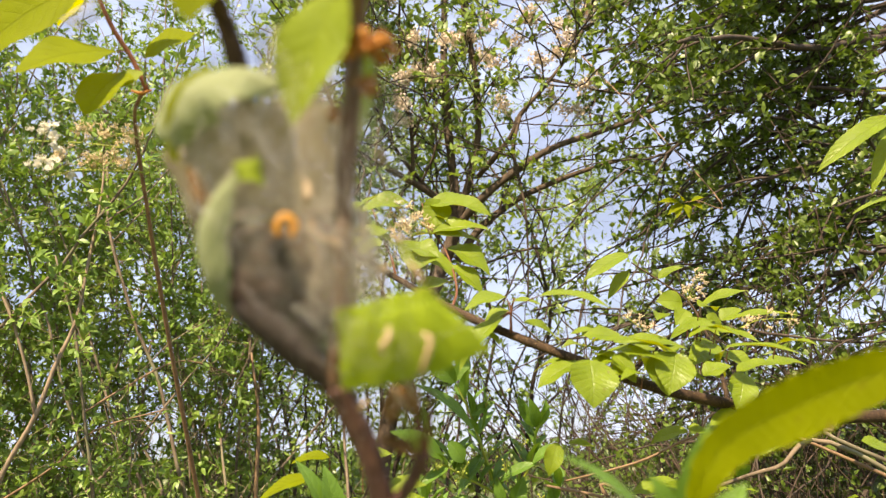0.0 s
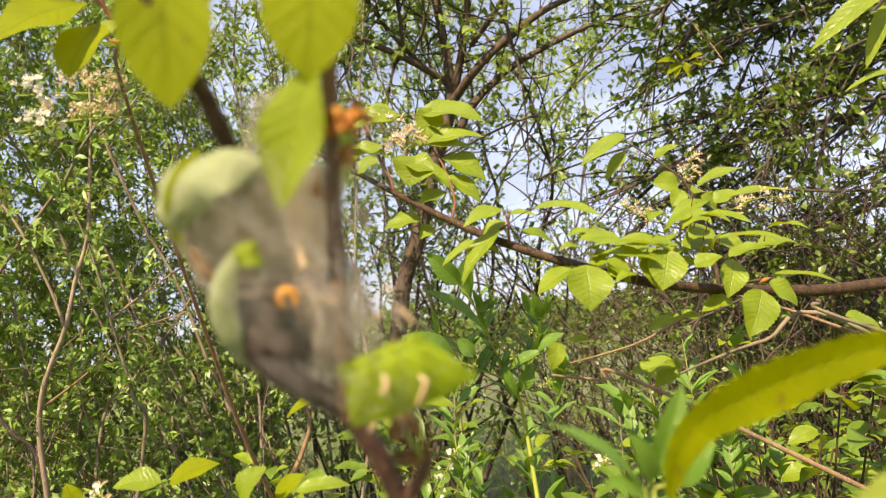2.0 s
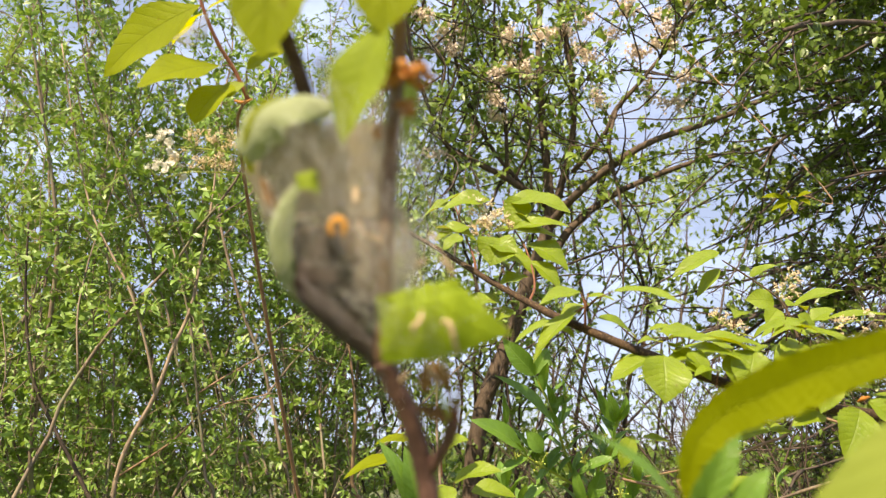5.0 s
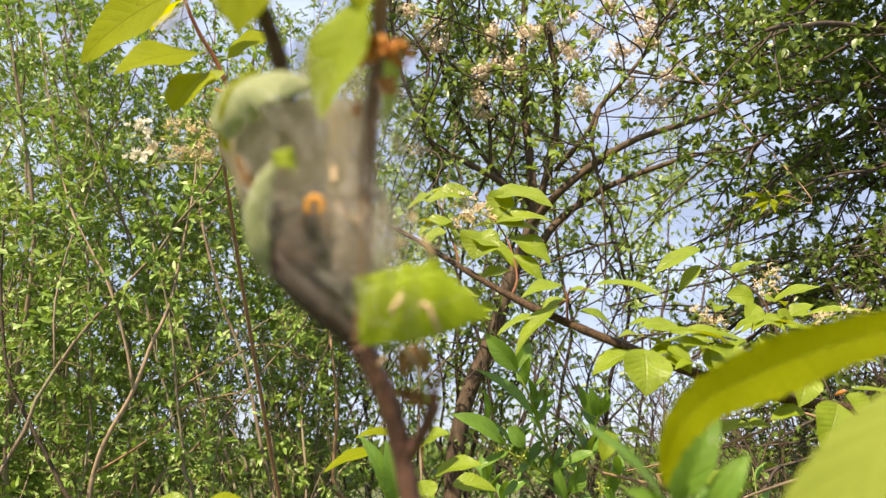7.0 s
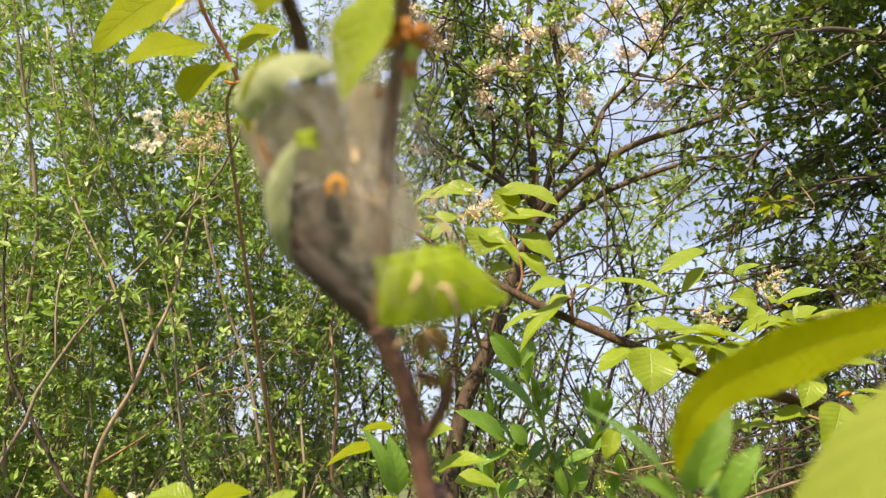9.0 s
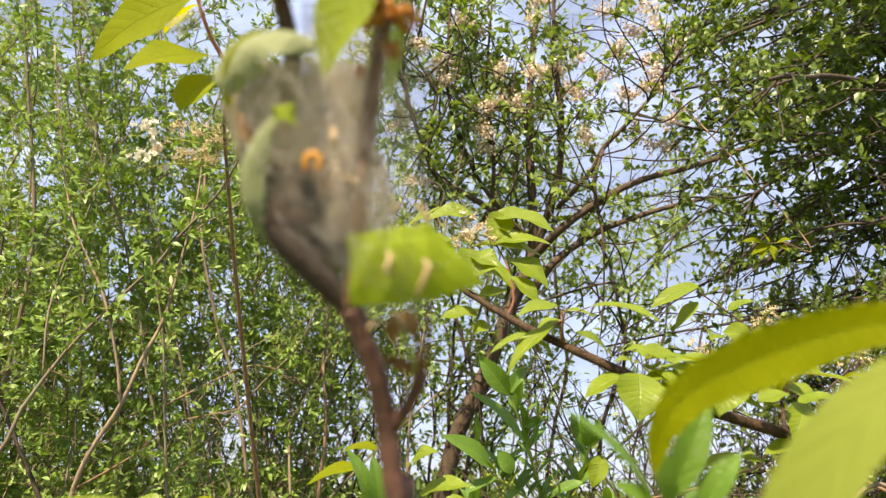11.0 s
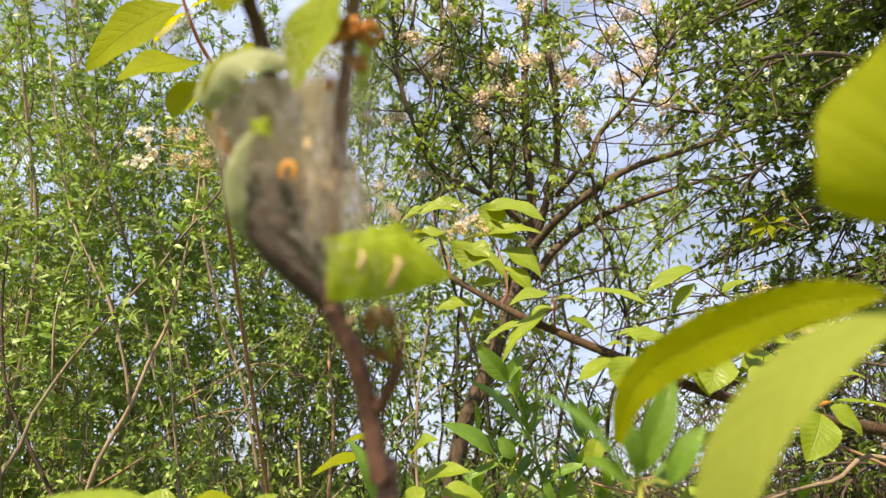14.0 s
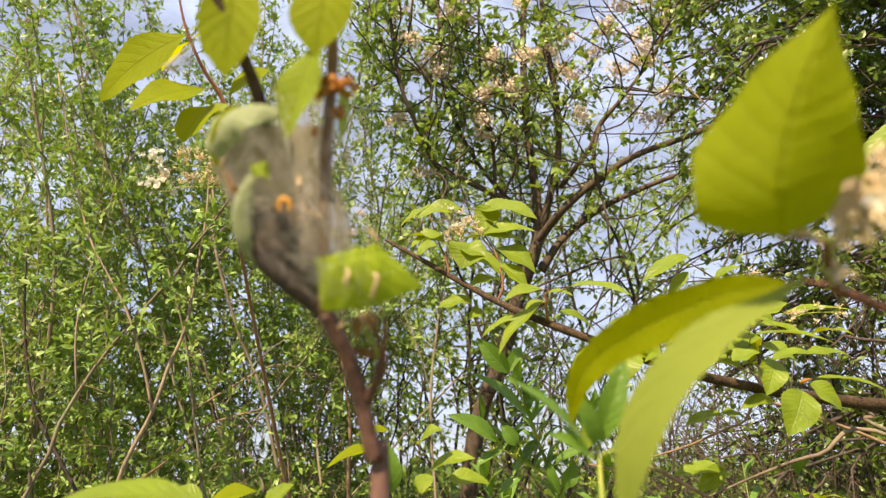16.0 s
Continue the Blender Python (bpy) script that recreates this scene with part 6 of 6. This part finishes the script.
def centre_tree():
    b = thing("blossoming_tree", (0.0547, 4.7247, 0.4614), "bird cherry tree with dark forked boughs, thin leaves and cream blossom", "tree")
    b.location.z = 0.0
    foot = b.location
    g = np.random.default_rng(150)
    lines, leaves = [], []
    boughs = (
        ([(foot[0], foot[1], -0.15), (0.0547, 4.475, 1.2782), (0.1298, 4.2952, 1.8663), (0.2938, 4.1753, 2.2584), (0.4134, 4.0654, 2.6179), (0.5262, 3.9805, 2.8956), (0.5398, 3.9056, 3.1406), (0.5048, 3.8207, 3.5894), (0.4967, 3.7224, 4.0817), (0.5344, 3.5795, 4.7203), (0.5584, 3.4323, 5.3729)], [0.075, 0.06, 0.055, 0.05, 0.046, 0.042, 0.03, 0.026, 0.022, 0.016, 0.010]),
        ([(0.5398, 3.9705, 2.9283), (0.6009, 3.8591, 3.1217), (0.6704, 3.7151, 3.4217), (0.6604, 3.6078, 3.7726), (0.6037, 3.4908, 4.1554), (0.587, 3.3348, 4.6657)], [0.03, 0.025, 0.02, 0.017, 0.013, 0.008]),
        ([(0.533, 3.9735, 2.9185), (0.6703, 3.7291, 3.0338), (0.8757, 3.5849, 3.1636), (1.0837, 3.5023, 3.2627), (1.354, 3.4297, 3.3291), (1.6879, 3.389, 3.4622), (1.997, 3.3258, 3.6691)], [0.03, 0.024, 0.022, 0.019, 0.016, 0.012, 0.007]),
        ([(0.5501, 4.0255, 2.7486), (0.6868, 3.9705, 2.9283), (0.9089, 3.9206, 3.0916), (1.1651, 3.8856, 3.206), (1.4214, 3.8596, 3.2909), (1.7289, 3.8357, 3.3694)], [0.03, 0.024, 0.020, 0.018, 0.014, 0.008]),
        ([(0.533, 3.9356, 3.0426), (0.3202, 3.8009, 3.141), (0.0846, 3.672, 3.2205), (-0.0603, 3.5571, 3.2546), (-0.1535, 3.4519, 3.4274), (-0.2442, 3.3348, 3.6395), (-0.2906, 3.2354, 3.9647), (-0.3153, 3.1088, 4.3786)], [0.026, 0.021, 0.018, 0.015, 0.013, 0.012, 0.010, 0.006]),
        ([(0.3916, 3.8591, 3.1217), (0.1868, 3.7395, 3.342), (0.0198, 3.5927, 3.651), (-0.0293, 3.4342, 3.9985), (-0.013, 3.2915, 4.4652)], [0.014, 0.012, 0.011, 0.009, 0.006]),
        ([(0.6704, 3.7834, 3.1985), (0.8122, 3.5385, 3.3153), (0.8707, 3.4519, 3.4274), (1.0078, 3.3574, 3.5656), (1.1778, 3.2914, 3.7814), (1.3169, 3.2083, 4.0534)], [0.018, 0.015, 0.014, 0.011, 0.009, 0.006]),
        ([(0.2802, 3.7931, 3.1666), (0.2735, 3.7053, 3.4536), (0.2135, 3.5786, 3.8683), (0.2201, 3.4323, 4.3467)], [0.012, 0.012, 0.010, 0.006]),
        ([(0.8707, 3.4519, 3.4274), (0.8161, 3.4613, 3.2257), (0.8408, 3.5065, 3.0778), (0.8664, 3.5139, 2.8827), (0.8786, 3.5942, 2.6201), (0.8725, 3.6566, 2.4159)], [0.009, 0.011, 0.010, 0.006, 0.005, 0.004]),
        ([(-0.1535, 3.4519, 3.4274), (-0.0742, 3.3348, 3.6395), (-0.1978, 3.2715, 3.8465), (-0.1669, 3.1811, 4.1421)], [0.008, 0.007, 0.006, 0.004]),
        ([(0.3202, 3.8009, 3.141), (0.41, 3.634, 3.345), (0.3449, 3.5484, 3.625), (0.3775, 3.4437, 3.9673)], [0.008, 0.007, 0.006, 0.004]),
        ([(0.1298, 4.2952, 1.8663), (0.2636, 4.0145, 2.1002), (0.3046, 3.84, 2.3292), (0.2411, 3.7565, 2.6023)], [0.016, 0.013, 0.010, 0.006]),
        ([(0.4134, 4.0654, 2.6179), (0.9632, 3.8148, 2.7537), (1.066, 3.7565, 2.6023), (0.9769, 3.7415, 2.3092)], [0.008, 0.007, 0.006, 0.004]))
    trunk = None
    for k, (pts, rad) in enumerate(boughs):
        q = stem(b if k == 0 else trunk, "trunk" if k == 0 else "bough", pts, [0.95 * r for r in rad], BARK_LIMB, 12 if k < 6 else 8, 6, "", 0.05, 20 + k)
        trunk = trunk or q
        lines.append(smooth_line(pts, 6)[12 if k == 0 else 0:])
    tw = Heap()
    minor = []
    for k, p in enumerate(lines):
        for _ in range(max(3, int(np.linalg.norm(np.diff(p, axis=0), axis=1).sum() / (0.20 if k in (2, 3, 8, 12) else 0.085)))):
            i = g.integers(len(p) // 4, len(p) - 1)
            minor.append(grow(g, p[i], unit(g.normal(0, 1, 3) + np.array([0, 0, 0.5])), g.uniform(0.35, 1.05), 0.0056, 5, tw, 0.16, 0.02, 0.07))
    up = lambda q: in_view(q) and g.random() < np.interp(q[2], [1.9, 2.6, 3.1, 3.4, 3.8], [0.08, 0.13, 0.20, 0.42, 0.75]) * (0.4 + 0.6 * clump(q, 4.5, -0.2, 0.1))
    twigs_and_leaves(g, minor + lines[1:], tw, leaves, 0.078, 0.15, 0.058, 0.027, 8, keep=up, radius=0.0018, bare_twigs=0.35, toss=0.8)
    tw.object("brushwood", BARK_DARK, b)["kind"] = "stuff"
    crown_object("crown", leaves, CROWN, b)
    # cream blossom
    h = Heap()
    heads = [(-0.0286, 3.3947, 3.7855), (0.2864, 3.4608, 3.9113), (0.3937, 3.5198, 3.7184), (0.2733, 3.5179, 3.7246), (0.7234, 3.4086, 3.74), (0.955, 3.3344, 3.9828), (1.1005, 3.3059, 3.7341), (1.1314, 3.2896, 3.7873), (0.9834, 3.3622, 3.7209), (1.0524, 3.4208, 3.5292), (0.7805, 3.4801, 3.5064), (1.2551, 3.3529, 3.5804), (0.717, 3.3437, 3.9524), (0.2148, 3.5959, 3.4694), (-0.1978, 3.2535, 3.9056), (0.587, 3.5493, 3.964), (0.487, 3.4518, 4.2829), (0.8757, 3.2649, 4.2103), (1.1314, 3.1992, 4.083), (0.0508, 3.2927, 4.1193)]
    for _ in range(26):
        s, t = g.uniform(0, 1), g.uniform(0, 1)
        heads.append((np.asarray((-0.2982, 3.5431, 3.3001)) * (1 - s) + np.asarray((1.3198, 3.5431, 3.3001)) * s) * (1 - t) + (np.asarray((-0.3135, 3.325, 4.6976)) * (1 - s) + np.asarray((1.3875, 3.325, 4.6976)) * s) * t + g.normal(0, 0.08, 3))
    for c in heads:
        w = unit(g.normal(0, 1, 3) * np.array([1, 0.6, 0.3]) + np.array([0.2, 0, -0.2]))
        for _ in range(int(g.integers(110, 200))):
            e = np.asarray(c) + w * g.uniform(-0.062, 0.062) + g.normal(0, 0.022, 3)
            v, f, u = blade(e, e + unit(g.normal(0, 1, 3)) * g.uniform(0.014, 0.022), 0.018, g.normal(0, 1, 3), nu=2, nv=2, full=0.5)
            h.add(v, f, u)
    h.object("blossom", BLOSSOM, b, "cream and faded pink blossom")["kind"] = "stuff"
    keep_place(b)


def right_tree():
    b = thing("shady_tree", (3.75, 3.6, 0.0), "dense dark tree with low sweeping branches and small leaves", "tree")
    g = np.random.default_rng(160)
    trunk = [(3.75, 3.6, -0.15), (3.72, 3.6, 1.5), (3.68, 3.6, 3.0), (3.62, 3.6, 4.6), (3.6, 3.6, 6.4)]
    stem(b, "trunk", trunk, [0.09, 0.08, 0.065, 0.045, 0.02], BARK_DARK, 14, 6, "", 0.03, 2)
    lines = []
    for k in range(66):
        br = Heap()
        z = 1.7 + 4.3 * g.random() ** 0.75
        start = np.array([3.67, 3.6, z])
        a = math.pi + g.normal(0, 0.42)
        way = np.array([math.cos(a), math.sin(a) * 0.7 - 0.1, g.uniform(-0.50, -0.12)])
        p = grow(g, start, way, g.uniform(1.6, 2.9), g.uniform(0.012, 0.025), 6, br, 0.045, -0.004, 0.09)
        lines.append(p)
        for _ in range(9):
            i = g.integers(3, len(p) - 1)
            t = unit(p[i] - p[i - 1])
            lines.append(grow(g, p[i], unit(t + g.normal(0, 1, 3) * np.array([0.7, 0.8, 0.32])), g.uniform(0.4, 1.1), 0.0068, 5, br, 0.10, -0.01, 0.07))
        br.object("branch", BARK_DARK, b)
    tw, leaves = Heap(), []
    def keep(q):
        return in_view(q) and q[0] > (np.interp(q[2], [2.4, 3.6], [0.34, 0.34]) + g.normal(0, 0.035)) * q[1] and g.random() < np.interp(q[0] / q[1], [0.34, 0.50, 0.70], [0.7, 0.8, 0.8]) * np.interp(q[2], [1.6, 2.2, 2.7, 3.4, 4.2], [0.14, 0.36, 0.42, 0.50, 0.80]) * (0.40 + 0.60 * clump(q * np.array([1.0, 1.0, 1.6]), 4.2, -0.25, 0.05))
    twigs_and_leaves(g, lines, tw, leaves, 0.036, 0.13, 0.052, 0.030, 7, spread=1.3, keep=keep, radius=0.0014, bare_twigs=0.12, toss=0.8)
    tw.object("brushwood", BARK_DARK, b)["kind"] = "stuff"
    crown_object("crown", leaves, SHADE_TONE, b)
    # a spray of yellow young leaves at the tip of one branch
    twig = stem(b, "yellow_spray", [lines[0][-1], (1.5522, 2.7897, 2.6862), (1.4423, 2.7537, 2.6328), (1.3583, 2.7572, 2.6213)], [0.004, 0.003, 0.002, 0.001], BARK_TAN, 6)
    for base, tip in (((1.3703, 2.7572, 2.6213), (1.2456, 2.7091, 2.6077)), ((1.3823, 2.7587, 2.6168), (1.2881, 2.7257, 2.5535)), ((1.3943, 2.7587, 2.6168), (1.3872, 2.7298, 2.54)), ((1.4183, 2.7558, 2.6259), (1.458, 2.7036, 2.6257)), ((1.3823, 2.7544, 2.6305), (1.3235, 2.6967, 2.6483)), ((1.4303, 2.7587, 2.6168), (1.4485, 2.7188, 2.5761)), ((1.3583, 2.7587, 2.6168), (1.3306, 2.7298, 2.54))):
        leaf(twig, base, tip, 0.036, CHERRY_YOUNG, (0, -0.9, 0.5), nu=10, nv=4)
    keep_place(b)
    # bushes added to darken the view behind it, shade put into their leaf tone
    for k, foot in enumerate(((2.6, 4.8), (3.3, 4.9), (4.1, 5.2), (3.0, 5.8), (4.8, 4.9))):
        thicket(230 + k, foot, 8, "bush added behind the dark tree to darken the low view", (0, 0), 2.25, 0.5, (SHADE_TONE,), 0.060, 0.028, 0.085, 7, BARK_DARK, keep=in_view, twig=0.2, twig_bark=BARK_DARK)
    # brown tangle of bare twigs below it, shade painted into the dark bark
    for k, foot in enumerate(((1.75, 3.3), (2.35, 3.1), (2.2, 4.0), (1.3, 4.6), (2.9, 4.2), (1.95, 2.7), (2.9, 3.3), (2.5, 2.6), (1.6, 3.9))):
        thicket(170 + k, foot, 8, "tangled bush of bare twigs with few leaves, shade put into the bark", (0.0, 0.0), 2.5, 0.55, (SHADE_TONE,), 0.036, 0.018, 0.070, 4, BARK_TANGLE_SHADED, keep=lambda q: in_view(q) and RNG.random() < 0.4, radius=0.010, twig=0.2, bare_twigs=0.8, twig_bark=BARK_TANGLE_SHADED)


def distance():
    g = np.random.default_rng(180)
    for k, (x, y) in enumerate(((-3.6, 7.5), (-1.8, 8.2), (2.3, 7.8), (3.9, 7.2), (5.2, 8.8), (-4.8, 9.2))):
        thicket(190 + k, (x, y), 7, "slim bush farther off with thin stems", (0, 0), g.uniform(3.0, 4.2), 0.35, (CROWN,), 0.080, 0.034, 0.30, 4, BARK_DARK, keep=in_view, radius=0.022)
    airy = lambda q: in_view(q) and g.random() < np.interp(q[2] / q[1], [0.20, 0.30, 0.45, 0.60], [0.45, 0.26, 0.24, 0.9] if q[0] > 0.08 * q[1] else [0.30, 0.35, 0.95, 1.0])
    for k, (x, y, n, h) in enumerate(((-0.35, 5.4, 6, 6.2), (0.0, 5.0, 3, 6.0), (0.25, 6.2, 5, 7.0), (0.75, 5.8, 4, 6.4), (1.25, 6.6, 2, 7.0), (-0.5, 6.8, 5, 7.4), (0.55, 8.0, 4, 8.0), (1.9, 7.2, 2, 7.0))):
        thicket(210 + k, (x, y), n, "tall thin tree behind the others with small light leaves", (0, 0), h, 0.42, (CROWN,), 0.074, 0.032, 0.062, 7, BARK_DARK, keep=airy, radius=0.024, twig=0.30, twig_bark=BARK_LIMB)
    n = 9000
    a = g.uniform(-0.9, 0.9, n)
    d = g.uniform(45, 75, n)
    top = 2.6 + 1.6 * np.array([noise.noise(Vector((q * 7, 1.5, 0))) + 0.6 * noise.noise(Vector((q * 23, 4.5, 0))) for q in a])
    b = np.stack([np.sin(a) * d, np.cos(a) * d, g.uniform(0, 1, n) * np.maximum(top, 0.6)], 1)
    v, f = many_leaves(b, g.normal(0, 1, (n, 3)), g.normal(0, 1, (n, 3)), g.uniform(0.5, 1.2, n), g.uniform(0.4, 0.8, n))
    tagged(raw_object("far_woods", v, f, SHADE_TONE), "low line of far hedges and woods", "woods", kind="stuff")


ground_sheet()
grass()
distance()
thickets()
right_tree()
centre_tree()
nest_branch()
silk_nest()
droppings()
grubs = larvae()
swaying_twig = near_twigs()
left_sapling()
cherry_bough()
spindle_shrub()
low_bushes()


def motions():
    """The larvae on the leaf and on the silk stir a little."""
    for key, turns in (("upright", ((0.0, 8), (2.0, -6), (3.5, 4), (6.5, 20), (7.5, 12), (9.5, 0), (12.0, -14), (14.0, -10), (16.0, -6))), ("slanting", ((0.0, 40), (2.0, 48), (3.5, 30), (6.5, 4), (9.5, 0), (10.5, 30), (12.0, 58), (14.0, 50), (16.0, 44))), ("curled", ((0.0, 5), (3.5, -4), (7.0, 3), (9.5, 0), (12.0, 6), (16.0, 0)))):
        ob = grubs[key]
        at = ob.location.copy()
        walk(ob, [(t, Matrix.Translation(at) @ Matrix.Rotation(radians(a), 4, Vector((0.0, 1.0, 0.3)).normalized())) for t, a in turns])
    # the near twig sways in the wind at the start
    at = swaying_twig.location.copy()
    walk(swaying_twig, [(t, Matrix.Translation(at + Vector((dx, 0.0, dz)))) for t, dx, dz in ((0.0, 0.008, -0.004), (1.0, 0.009, -0.005), (2.5, 0.011, -0.008), (3.0, 0.005, -0.003), (3.5, 0.002, -0.001), (5.8, 0.0, 0.0), (16.0, 0.0, 0.0))])


motions()
